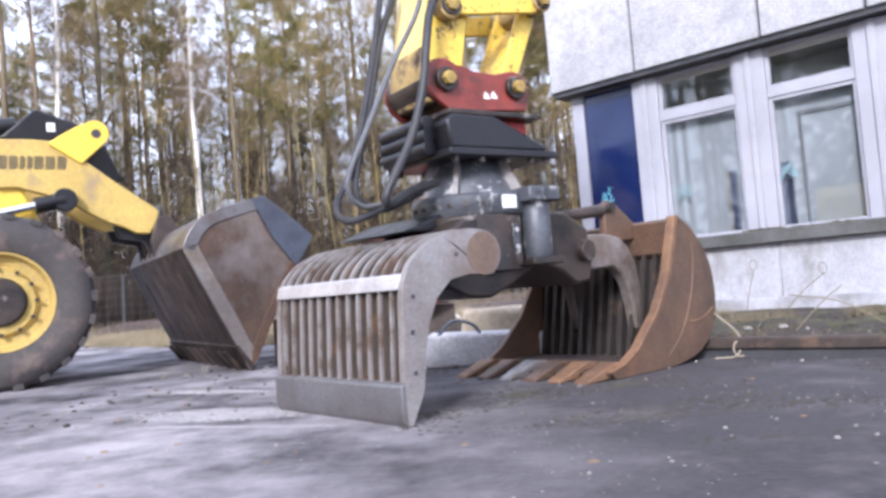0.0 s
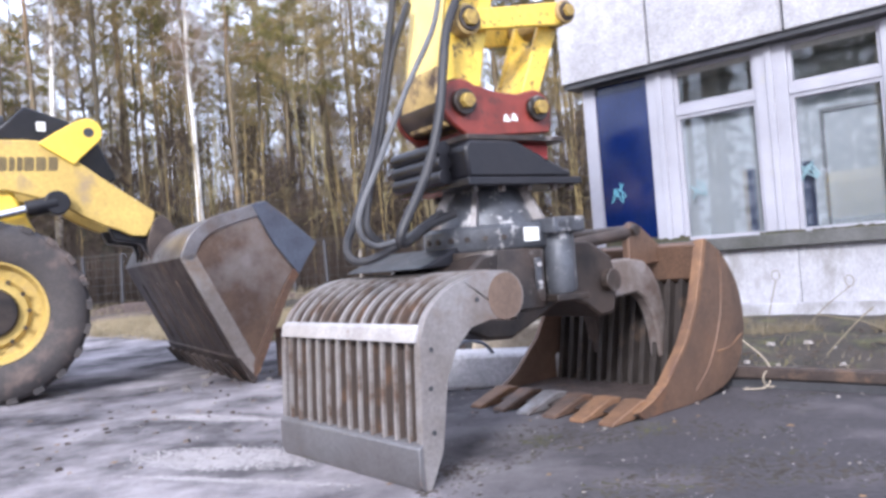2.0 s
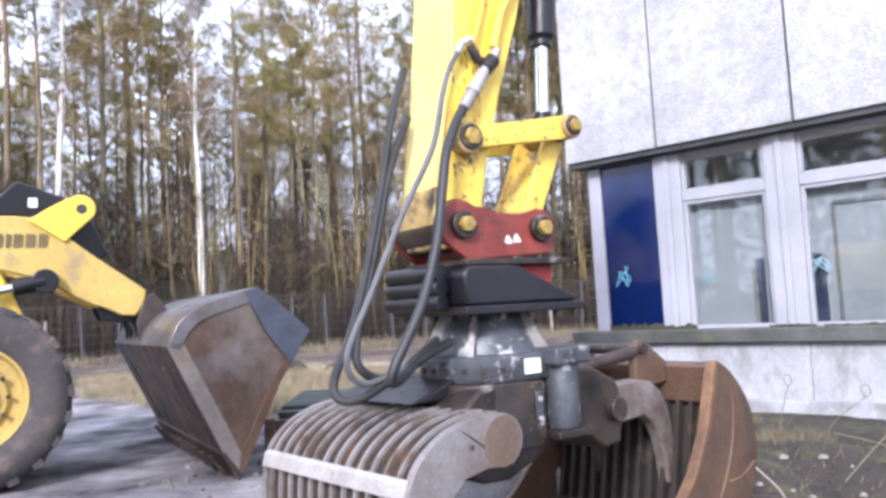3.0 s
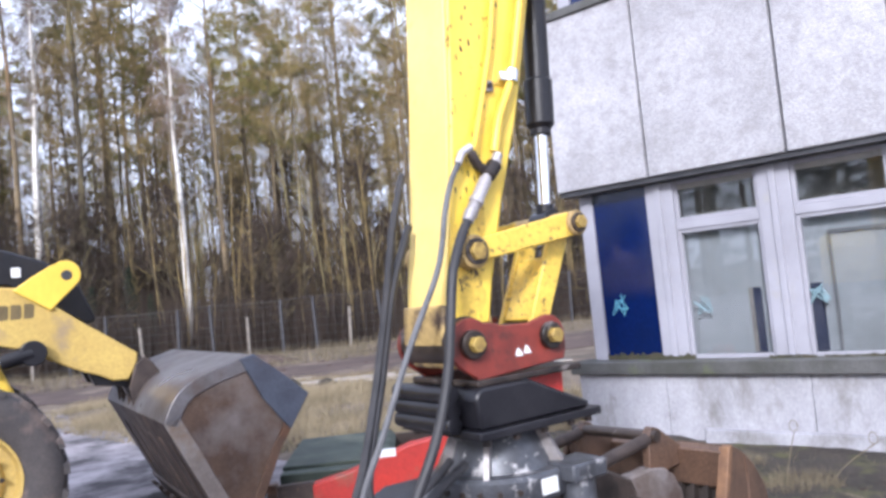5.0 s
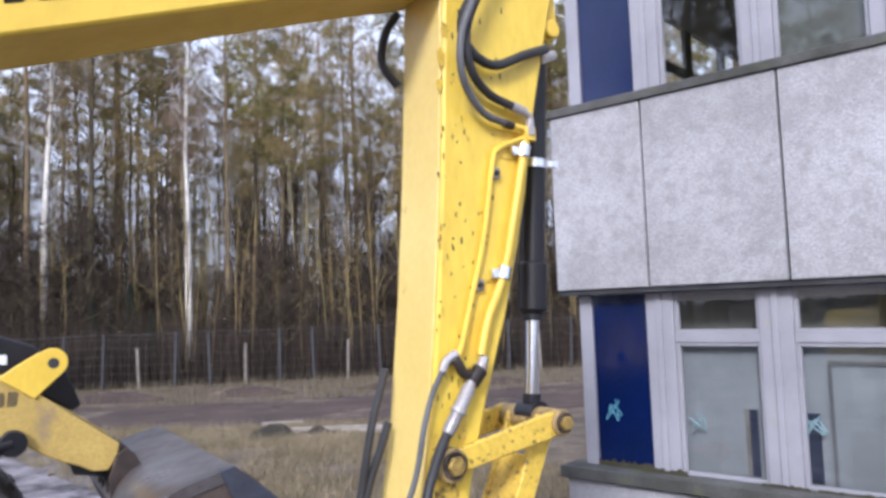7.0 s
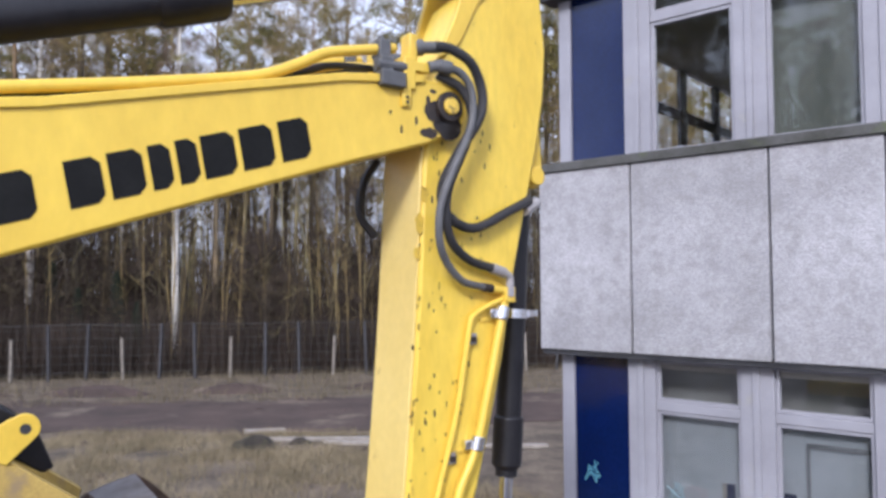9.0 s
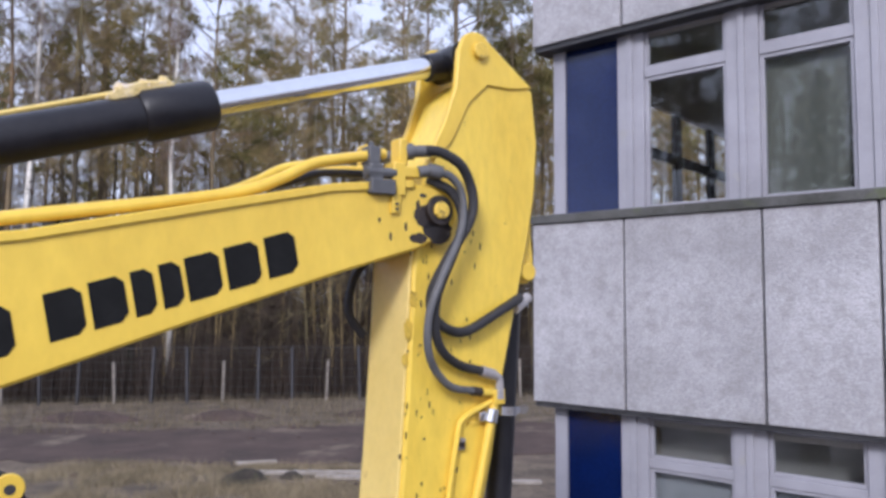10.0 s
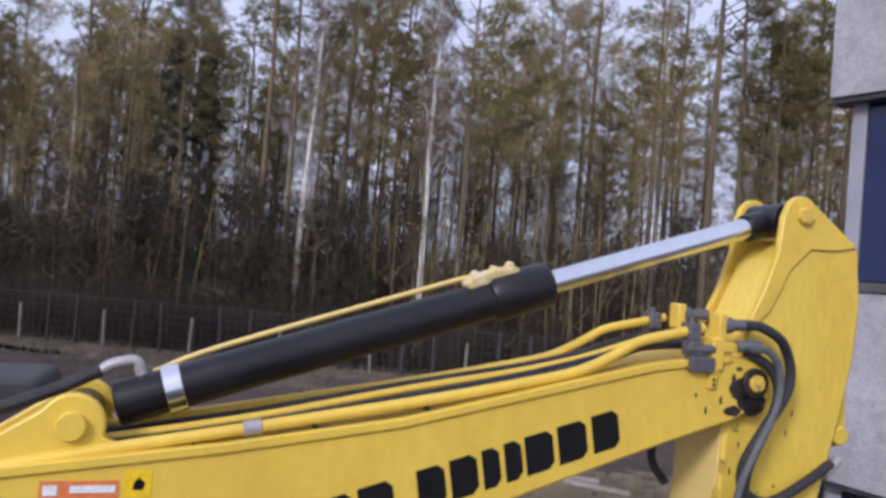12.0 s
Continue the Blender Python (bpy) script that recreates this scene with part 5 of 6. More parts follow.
mid_line = [(1.36, 0.76), (1.37, 0.6), (1.33, 0.4), (1.2, 0.18), (1.05, 0.06)]
mid_line = [(p[0], p[1]) for p in smooth_line([(x, z, 0) for x, z in mid_line], 4)]
part("weld_seam", Build().tube([GR(o, H0 - 0.001, z) for o, z in mid_line], 0.006, 6), RUST, jaw2)
part("weld_seam", Build().tube(smooth_line([GR(1.28, H0 - 0.001, 0.23), GR(1.40, H0 - 0.001, 0.235), GR(1.53, H0 - 0.001, 0.29)]), 0.006, 6), RUST_BRIGHT, jaw2)
shell_o = [p for p in ro if p[0] > 1.0]
wall_a, wall_b = (1.15, 0.04), (1.27, 0.62)
# back sheet and inner ribs, their shade put into the colour
part("back_sheet", Build().prism([wall_a, wall_b, (1.31, 0.62), (1.20, 0.03)], GR, H0 + 0.03, H1 - 0.03), INNER_STEEL, jaw2, "inner back sheet with the jaw's shade in its colour")
for k in range(1, 14):
    h = H0 + (H1 - H0) * k / 14
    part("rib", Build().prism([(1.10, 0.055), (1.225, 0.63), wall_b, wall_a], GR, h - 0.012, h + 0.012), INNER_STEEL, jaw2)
part("outer_shell", Build().prism(shell_o + inward(shell_o, 0.02)[::-1], GR, H0 + 0.03, H1 - 0.03), RUST, jaw2)
part("lip_plate", Build().prism([(0.54, 0.03), (0.60, 0.005), (1.05, 0.004), (1.19, 0.012), (1.17, 0.055), (0.62, 0.05)], GR, H0 + 0.01, H1 - 0.01), RUST_DARK, jaw2, "worn brown lip plate", bevel=0.004)
part("top_beam", Build().prism([(1.22, 0.62), (1.26, 0.60), (1.34, 0.77), (1.26, 0.815), (1.20, 0.80)], GR, H0 + 0.03, H1 - 0.03), RUST, jaw2, "brown top beam", bevel=0.006)
for k in range(6):
    h = H0 + 0.075 + (H1 - H0 - 0.15) * k / 5
    w = 0.055
    def tooth_at(a, q, z, h=h):
        return GR(a, h + q, z)
    b = Build()
    b.add([tooth_at(0.40, -w * 0.8, 0.0), tooth_at(0.40, w * 0.8, 0.0), tooth_at(0.66, w, 0.012), tooth_at(0.66, -w, 0.012),
           tooth_at(0.41, -w * 0.8, 0.016), tooth_at(0.41, w * 0.8, 0.016), tooth_at(0.62, w, 0.085), tooth_at(0.62, -w, 0.085), tooth_at(0.70, w, 0.075), tooth_at(0.70, -w, 0.075)],
          [(0, 1, 2, 3), (4, 5, 1, 0), (4, 7, 6, 5), (7, 9, 8, 6), (0, 3, 9, 7, 4), (1, 5, 6, 8, 2), (3, 2, 8, 9)])
    part("tooth", b, (RUST_BRIGHT, RUST_BRIGHT, RUST, STEEL, RUST, RUST_BRIGHT)[k], jaw2, "", bevel=0.006)
arm_line = [(0.55, 0.62), (0.58, 0.71), (0.66, 0.755), (0.80, 0.752), (0.95, 0.755), (1.06, 0.735), (1.14, 0.68), (1.195, 0.59), (1.225, 0.46), (1.24, 0.32), (1.235, 0.22), (1.16, 0.20), (1.145, 0.33), (1.115, 0.45), (1.06, 0.53), (0.99, 0.57), (0.92, 0.565), (0.80, 0.56), (0.72, 0.52), (0.62, 0.53)]
for h in (2.80, 3.22):
    part("jaw_arm", Build().prism(arm_line, GR, h, h + 0.075), RUST_DARK if h > 3 else ARM_STEEL, jaw2, "worn jaw arm", bevel=0.012)
    part("jaw_lug", Build().prism([(0.95, 0.70), (0.955, 0.90), (1.0, 0.945), (1.05, 0.93), (1.25, 0.80), (1.25, 0.72)], GR, h + 0.005, h + 0.05), RUST, jaw2, bevel=0.008)
    part("ram", Build().tube([GR(0.42, h + 0.03, 0.835), GR(0.98, h + 0.03, 0.885)], 0.032, 14), RUST_DARK, jaw2, "brown ram", bevel=0.004)
part("lug_pin", Build().tube([GR(1.0, 2.78, 0.90), GR(1.0, 3.30, 0.90)], 0.028, 14), GREASE, jaw2)

# ---- wheel loader ----
loader = thing("wheel_loader", "yellow wheel loader with its bucket tipped onto the ground", "loader", LO(-0.5, -7.7, 0))
NA, NB = -7.55, -8.25


def wheel(a, n_near, r, width, flip=1):
    """A big tyre with lugs on a yellow rim; n_near is its outer face."""
    def at(ang, rad, n):
        return LO(a + rad * math.cos(ang), n, r + rad * math.sin(ang))
    prof = [(0.56, 0.03), (0.62, 0.0), (0.80, -0.015), (0.93, 0.01), (0.985, 0.05), (0.985, width - 0.05), (0.93, width - 0.01), (0.8, width + 0.015), (0.56, width - 0.03)]
    S = 48
    b = Build()
    vs = [at(2 * math.pi * k / S, q * r, n_near - flip * d) for k in range(S) for q, d in prof]
    m = len(prof)
    b.add(vs, [(k * m + j, ((k + 1) % S) * m + j, ((k + 1) % S) * m + j + 1, k * m + j + 1) for k in range(S) for j in range(m - 1)])
    w = part("wheel", b, TYRE, loader, "black lugged tyre on a yellow rim", sharp=50)
    b = Build()
    for k in range(22):
        for sgn in (0, 1):
            a0 = 2 * math.pi * (k + 0.5 * sgn) / 22
            d0, d1 = (0.0, width * 0.48) if not sgn else (width * 0.52, width)
            sk = 0.10 if not sgn else -0.10
            vs = []
            for q in (0.94, 1.0):
                for d, s in ((d0, 0.0), (d1, sk)):
                    for da in (-0.055, 0.055):
                        vs.append(at(a0 + s + da, q * r, n_near - flip * d))
            b.add(vs, [(0, 1, 3, 2), (4, 6, 7, 5), (0, 4, 5, 1), (2, 3, 7, 6), (0, 2, 6, 4), (1, 5, 7, 3)])
    part("tread", b, TYRE, w)
    rim = [(0.565, 0.015), (0.54, 0.02), (0.50, 0.09), (0.40, 0.10), (0.36, 0.06), (0.30, 0.06), (0.0, 0.06)]
    b = Build()
    m = len(rim)
    vs = [at(2 * math.pi * k / S, q * r, n_near - flip * d) for k in range(S) for q, d in rim]
    b.add(vs, [(k * m + j, ((k + 1) % S) * m + j, ((k + 1) % S) * m + j + 1, k * m + j + 1) for k in range(S) for j in range(m - 1)])
    part("rim", b, DUSTY_YELLOW, w, "dusty yellow rim")
    b = Build().tube([LO(a, n_near - flip * 0.10, r), LO(a, n_near - flip * 0.02, r)], [0.30 * r, 0.26 * r], 24)
    part("hub", b, GREASE, w, "dark hub", bevel=0.008)
    for k in range(12):
        c = at(2 * math.pi * k / 12, 0.37 * r, n_near - flip * 0.065)
        part("wheel_nut", Build().tube([c, c + L_SIDE * flip * 0.03], 0.018, 6), GREASE, w)
    b = Build().tube([LO(a, n_near - flip * 0.1, r), LO(a, n_near - flip * (width + 0.3), r)], 0.14, 12)
    part("axle", b, BLACK, w)
    return w


wheel(0.37, -7.0, 0.69, 0.50)
wheel(0.37, -8.80, 0.69, 0.50, -1)
wheel(-2.3, -7.0, 0.69, 0.50)
wheel(-2.3, -8.80, 0.69, 0.50, -1)

def LA(a, n, z):
    return LO(a - 0.03, n, z + 0.045)


arm_out = [(-0.9, 2.02), (0.2, 2.03), (0.72, 2.035), (0.874, 2.02), (1.03, 1.92), (1.321, 1.69), (1.706, 1.406), (1.69, 1.30), (1.62, 1.19), (1.50, 1.20), (1.40, 1.256), (1.271, 1.305), (1.099, 1.40), (0.973, 1.50), (0.567, 1.62), (-0.9, 1.55)]
for n in (NA, NB):
    part("lift_arm", Build().prism(arm_out, LA, n - 0.09, n), DUSTY_YELLOW, loader, "dusty yellow lift arm", bevel=0.012)
lug = part("arm_lug", Build().prism([(0.82, 2.0), (0.95, 2.09), (1.10, 2.18)] + arc(1.203, 2.10, 0.115, 130, -50, 10) + [(1.16, 1.90), (1.08, 1.82)], LA, NA - 0.02, NA + 0.03), YELLOW, loader, "bright yellow lug with a pin hole", bevel=0.008)
part("pin_hole", Build().tube([LA(1.21, NA - 0.025, 2.095), LA(1.21, NA + 0.033, 2.095)], 0.042, 18), DARK_TRIM, lug)
part("white_tag", Build().box(LA, (0.82, 0.885), (NA + 0.0, NA + 0.02), (2.105, 2.18)), WHITE_PLATE, lug)
part("tipping_lever", Build().prism([(0.45, 2.08), (0.75, 2.36), (1.07, 2.24), (1.305, 2.06), (1.44, 1.72), (1.36, 1.68), (1.1, 1.85), (0.8, 2.05)], LA, -7.98, -7.76), BLACK, loader, "black tipping lever", bevel=0.02)
part("tipping_ram", Build().tube([LA(0.60, -7.87, 2.22), LA(-0.8, -7.87, 2.05)], 0.075, 16), BLACK, loader)
part("cylinder_boss", Build().tube([LA(0.93, NA - 0.05, 1.50), LA(0.93, NA + 0.10, 1.50)], 0.10, 20), BLACK, loader, bevel=0.01)
part("lift_ram", Build().tube([LA(0.93, NA + 0.04, 1.50), LA(0.70, NA + 0.04, 1.455)], 0.07, 16), BLACK, loader)
part("lift_rod", Build().tube([LA(0.72, NA + 0.04, 1.46), LA(0.0, NA + 0.04, 1.30)], 0.038, 16), CHROME, loader, "chrome lift rod")
b = Build().prism([(1.30, 1.33), (1.70, 1.33), (1.74, 1.02), (1.66, 0.94), (1.56, 1.18), (1.34, 1.22)], LO, NA - 0.20, NA - 0.09).prism([(1.30, 1.33), (1.70, 1.33), (1.74, 1.02), (1.66, 0.94), (1.56, 1.18), (1.34, 1.22)], LO, NB, NB + 0.11)
part("hitch_plate", b, BLACK, loader, bevel=0.01)


def on_arm(x, y, z):
    return LA(0.17 + x * 0.66, NA + z, 1.775 + y)


maker_marks("maker_mark", SLOTS, on_arm, 0.115, 0.003, loader, FADED_LETTER)
part("front_frame", Build().prism([(-1.1, 0.55), (0.85, 0.50), (0.95, 0.8), (0.55, 1.75), (-0.2, 1.9), (-1.1, 1.3)], LO, -8.2, -7.6), YELLOW, loader, bevel=0.03)
part("rear_frame", Build().prism([(-4.4, 0.7), (-1.0, 0.6), (-1.0, 1.3), (-1.6, 1.75), (-4.2, 1.9), (-4.5, 1.6)], LO, -8.4, -7.4), YELLOW, loader, bevel=0.05)
part("cab", Build().prism([(-2.4, 1.75), (-0.95, 1.75), (-0.95, 2.4), (-1.2, 3.15), (-2.3, 3.15)], LO, -8.35, -7.45), DARK_TRIM, loader, bevel=0.05)

BUCKET_GREY = surface("rubbed_grey_steel", (0.24, 0.23, 0.24), (0.13, 0.115, 0.11), 2.0, 0.34, 0.5, stain=(0.13, 0.085, 0.06), stain_scale=1.8, stain_at=0.54, stain_soft=0.2, fine=60, bump=0.1)
BUCKET_RIM = surface("worn_rim_steel", (0.30, 0.275, 0.26), (0.19, 0.155, 0.13), 3, 0.42, 0.4, stain=(0.22, 0.13, 0.06), stain_scale=2.2, stain_at=0.5, stain_soft=0.2, fine=60, bump=0.12)
BUCKET_BROWN = surface("rubbed_brown_steel", (0.19, 0.125, 0.085), (0.095, 0.064, 0.05), 1.8, 0.36, 0.5, stain=(0.28, 0.25, 0.235), stain_scale=1.6, stain_at=0.52, stain_soft=0.25, fine=60, bump=0.1)
# bucket: floor edge down, mouth towards the grab
B0, B1 = -6.24, -8.86
back = [(1.585, 0.99), (1.645, 1.12), (1.735, 1.22), (1.865, 1.285), (2.03, 1.335), (2.24, 1.39)]
back = [(p[0], p[1]) for p in smooth_line([(x, z, 0) for x, z in back], 3)]
bucket = part("bucket", Build().prism([(2.045, 0.02), (1.585, 0.99), (1.61, 1.0), (2.08, 0.03)], LO, B1, B0), RUST_DARK, loader, "rubbed brown steel bucket", bevel=0.006)
part("bucket_back", Build().prism(back + inward(back, -0.025)[::-1], LO, B1, B0), BUCKET_GREY, bucket, "rubbed grey back sheet", bevel=0.004)
side = [(2.05, 0.03), (1.595, 0.995)] + back[1:] + [(2.39, 1.29), (2.63, 1.045), (2.38, 0.66), (2.13, 0.20)]
for n0, n1 in ((B0 - 0.035, B0 - 0.005), (B1 + 0.005, B1 + 0.035)):
    part("bucket_side", Build().prism(side, LO, n0, n1), BUCKET_BROWN, bucket, "brown bucket side", bevel=0.004)
part("side_rim", Build().prism([(2.05, 0.0), (1.585, 0.99), (1.69, 1.03), (2.13, 0.10)], LO, B0 - 0.02, B0 + 0.012), BUCKET_RIM, bucket, "worn grey-brown rim", bevel=0.005)
bi = inward(back, -0.10)
part("side_rim", Build().prism(back + bi[::-1], LO, B0 - 0.02, B0 + 0.012), BUCKET_GREY, bucket, bevel=0.005)
part("side_wear_plate", Build().prism([(2.14, 1.365), (2.25, 1.39), (2.43, 1.24), (2.645, 1.045), (2.48, 0.80), (2.29, 1.06)], LO, B0 - 0.02, B0 + 0.02), BLUE_STEEL, bucket, "blue-grey wear plate", bevel=0.006)
part("mouth_edge", Build().prism([(2.05, 0.0), (2.12, 0.10), (2.40, 0.68), (2.65, 1.045), (2.57, 1.045), (2.33, 0.68), (2.07, 0.16)], LO, B0 - 0.02, B0 + 0.014), RUST, bucket, bevel=0.005)
part("cutting_edge", Build().prism([(2.06, -0.0), (1.94, 0.20), (1.96, 0.215), (2.09, 0.03)], LO, B1, B0 + 0.02), RUST_DARK, bucket, "worn brown cutting edge", bevel=0.004)
for k in range(6):
    n = B1 + 0.35 + (B0 - B1 - 0.6) * k / 5
    part("wear_strip", Build().prism([(1.932, 0.268), (1.674, 0.82), (1.658, 0.815), (1.916, 0.262)], LO, n, n + 0.09), RUST_DARK, bucket, bevel=0.004)
for k in range(9):
    n = B1 + 0.12 + (B0 - B1 - 0.4) * k / 8
    part("tooth", Build().prism([(2.06, -0.02), (1.93, 0.16), (1.90, 0.15), (2.03, -0.025)], LO, n, n + 0.1), RUST_DARK, bucket)
for n in (NA - 0.17, NB + 0.03):
    part("bucket_lug", Build().prism([(1.60, 0.98), (1.58, 1.18), (1.64, 1.36), (1.72, 1.42), (1.78, 1.36), (1.84, 1.25), (1.70, 1.14)], LO, n, n + 0.05), RUST_DARK, bucket, bevel=0.008)
    part("bucket_lug", Build().prism([(1.60, 0.98), (1.58, 1.18), (1.64, 1.36), (1.72, 1.42), (1.78, 1.36), (1.84, 1.25), (1.70, 1.14)], LO, n + 0.2, n + 0.25), RUST_DARK, bucket, bevel=0.008)

# ---- skip with a dark lid, red drawbar and concrete block behind the grab ----
skip = thing("steel_trough", "long rusty steel trough with a dark green sheet lid", "trough", (-1.2, 7.2, 0))
S_DIR, S_IN = Vector((0.93, 0.10, 0)).normalized(), Vector((-0.10, 0.93, 0)).normalized()


def SK(a, d, z):
    return Vector((-1.75, 6.62, 0)) + S_DIR * a + S_IN * d + UP * z


part("body", Build().prism([(0.0, 0.0), (1.5, 0.0), (1.5, 0.40), (0.0, 0.36)], SK, 0.0, 0.06), RUST_DARK, skip, "rusty front plate", bevel=0.008)
part("end_post", Build().box(SK, (-0.02, 0.06), (-0.02, 0.08), (0.0, 0.38)), RUST, skip, bevel=0.008)
part("far_plate", Build().box(SK, (0.0, 1.5), (1.45, 1.5), (0.0, 0.40)), RUST_DARK, skip)
part("lid", Build().prism([(0.05, 0.38), (0.95, 0.38), (0.90, 0.43), (0.05, 0.43)], SK, 0.35, 1.55), GREEN_LID, skip, "dark green sheet lid", bevel=0.01)
part("lid_edge", Build().box(SK, (0.05, 0.97), (0.20, 0.36), (0.27, 0.40)), GREEN_LID, skip, bevel=0.01)
beam = thing("red_beam", "bright red painted steel beam resting on the trough", "beam", SK(0.9, -0.1, 0))
part("beam", Build().prism([(0.35, 0.38), (0.62, 0.44), (1.10, 0.60), (1.42, 0.64), (1.45, 0.45), (1.0, 0.26), (0.55, 0.20), (0.35, 0.22)], SK, -0.16, -0.03), RED_BRIGHT, beam, bevel=0.012)
part("beam_cap", Build().box(SK, (0.86, 0.98), (-0.164, -0.026), (0.525, 0.56)), WHITE_PLATE, beam)
part("foot", Build().box(SK, (0.5, 0.62), (-0.15, -0.04), (0.0, 0.24)), RUST_DARK, beam)
block = thing("concrete_block", "grey concrete block lying behind the grab", "block", (-0.1, 5.3, 0))
part("block", Build().prism([(-0.35, 0.0), (0.45, 0.0), (0.45, 0.20), (-0.33, 0.22)], lambda a, d, z: Vector((-0.05 + a, 5.35 + d - 0.1 * a, z)), 0.0, 0.35), CONCRETE, block, bevel=0.02)
part("steel_hoop", Build().tube(smooth_line([(-0.3, 5.4, 0.21), (-0.2, 5.38, 0.30), (-0.08, 5.4, 0.28), (-0.02, 5.42, 0.21)]), 0.012, 6), BLUE_STEEL, block)
log = thing("sawn_log", "pale sawn wood lying behind the grab", "wood", (0.1, 5.9, 0))
part("wood", Build().prism([(-0.25, 0.0), (0.35, 0.0), (0.32, 0.33), (-0.2, 0.36)], lambda a, d, z: Vector((0.05 + a, 5.85 + d, z)), 0.0, 0.3), ROPE, log, bevel=0.03)
for k, (x, y, w, a) in enumerate(((-3.2, 17.2, 2.2, 4), (-2.2, 16.8, 1.6, -6), (-4.6, 18.1, 0.9, 15), (0.4, 16.6, 2.4, 2), (-1.0, 15.4, 1.1, 25))):
    bo = thing("board", "weathered pale board lying in the grass", "board", (x, y, 0), group="boards in the field")
    ca, sa = math.cos(radians(a)), math.sin(radians(a))
    part("plank", Build().box(lambda p, q, z: Vector((x + p * ca - q * sa, y + p * sa + q * ca, z)), (-w / 2, w / 2), (-0.1, 0.1), (-0.02, 0.05)), WOOD, bo, bevel=0.01)
wrap = thing("white_sheet", "crumpled white plastic sheet in the grass", "sheet", (-0.9, 12.6, 0))
part("sheet", Build().prism([(-0.35, 0.0), (-0.3, 0.12), (-0.1, 0.2), (0.12, 0.18), (0.35, 0.08), (0.38, 0.0)], lambda a, d, z: Vector((-0.9 + a, 12.6 + d, z - 0.02)), 0.0, 0.25), WHITE_PLATE, wrap, bevel=0.03)

# ---- fence ----
fence = thing("fence", "old wire fence with pale concrete and dark steel posts", "fence", (-8, 28.5, 0), kind="structure")


def fence_line(x):
    return 28.6 + 0.22 * (x + 8)


xs = [-59.2 + 1.2 * k for k in range(66)]
for k, x in enumerate(xs):
    y = fence_line(x)
    pale = k % 3 == 0
    hgt = 1.45 if pale else 1.95
    r = 0.045 if pale else 0.045
    lean = 0.04 * math.sin(k * 2.7)
    part("post", Build().box(lambda a, q, z: Vector((x + a + lean * z, y + q, z)), (-r, r), (-r, r), (-0.1, hgt)), POST_CONCRETE if pale else POST_DARK, fence)
b = Build()
for z in (0.25, 0.55, 0.85, 1.15, 1.45, 1.75, 1.92):
    b.tube([(x, fence_line(x) - 0.06, z + 0.03 * math.sin(x * 1.7)) for x in xs], 0.008 if z < 1.8 else 0.016, 4, False)
for j in range(int((xs[-1] - xs[0]) / 0.28)):
    x = xs[0] + 0.28 * j
    b.tube([(x, fence_line(x) - 0.06, 0.05), (x + 0.02, fence_line(x) - 0.06, 1.75)], 0.005, 3, False)
part("wire_mesh", b, WIRE, fence)


# ---- trees ----
def limb(b, p, d, length, r, rnd, sag=0.0, seg=4, sides=5):
    pts, radii = [Vector(p)], [r]
    d = Vector(d).normalized()
    for k in range(seg):
        d = (d + Vector((rnd.uniform(-0.22, 0.22), rnd.uniform(-0.22, 0.22), rnd.uniform(-0.15, 0.15) - sag))).normalized()
        pts.append(pts[-1] + d * length / seg)
        radii.append(r * (1 - 0.8 * (k + 1) / seg))
    b.tube(pts, radii, sides, False)
    return pts


def twigs(vs, fs, p, rnd, n, length, width, droop=0.0, spread=1.0):
    for _ in range(n):
        d = Vector((rnd.uniform(-1, 1) * spread, rnd.uniform(-1, 1) * spread, rnd.uniform(-0.6, 1.0) - droop)).normalized()
        L = length * rnd.uniform(0.5, 1.3)
        s = d.cross(Vector((rnd.uniform(-1, 1), rnd.uniform(-1, 1), rnd.uniform(-1, 1)))).normalized() * width * rnd.uniform(0.6, 1.3)
        q = Vector(p) + Vector((rnd.uniform(-0.1, 0.1), rnd.uniform(-0.1, 0.1), rnd.uniform(-0.1, 0.1)))
        k = len(vs)
        e = q + d * L + Vector((0, 0, -droop * L * 0.4))
        vs += [tuple(q - s), tuple(q + s), tuple(e)]
        fs.append((k, k + 1, k + 2))


def trunk_line(height, r, rnd, bend=0.25, seg=9):
    pts, radii = [], []
    ox, oy = 0.0, 0.0
    for k in range(seg + 1):
        t = k / seg
        ox += rnd.uniform(-bend, bend) * 0.35 * t
        oy += rnd.uniform(-bend, bend) * 0.35 * t
        pts.append(Vector((ox, oy, -0.15 + height * t)))
        radii.append(r * (1.0 - 0.82 * t) * (1.25 if k == 0 else 1))
    return pts, radii


def point_on(pts, t):
    k = min(int(t * (len(pts) - 1)), len(pts) - 2)
    return pts[k].lerp(pts[k + 1], t * (len(pts) - 1) - k)


def finish_tree(name, label, b, bark, vs, fs, leaf):
    ob = thing(name, label, "tree", (0, 0, 0), group="forest trees")
    part("trunk", b, bark, ob, sharp=60)
    me = raw_mesh("crown", vs, fs, leaf)
    c = new("crown", me)
    c.parent = ob
    ORIGIN[c.name] = Vector((0, 0, 0))
    return ob


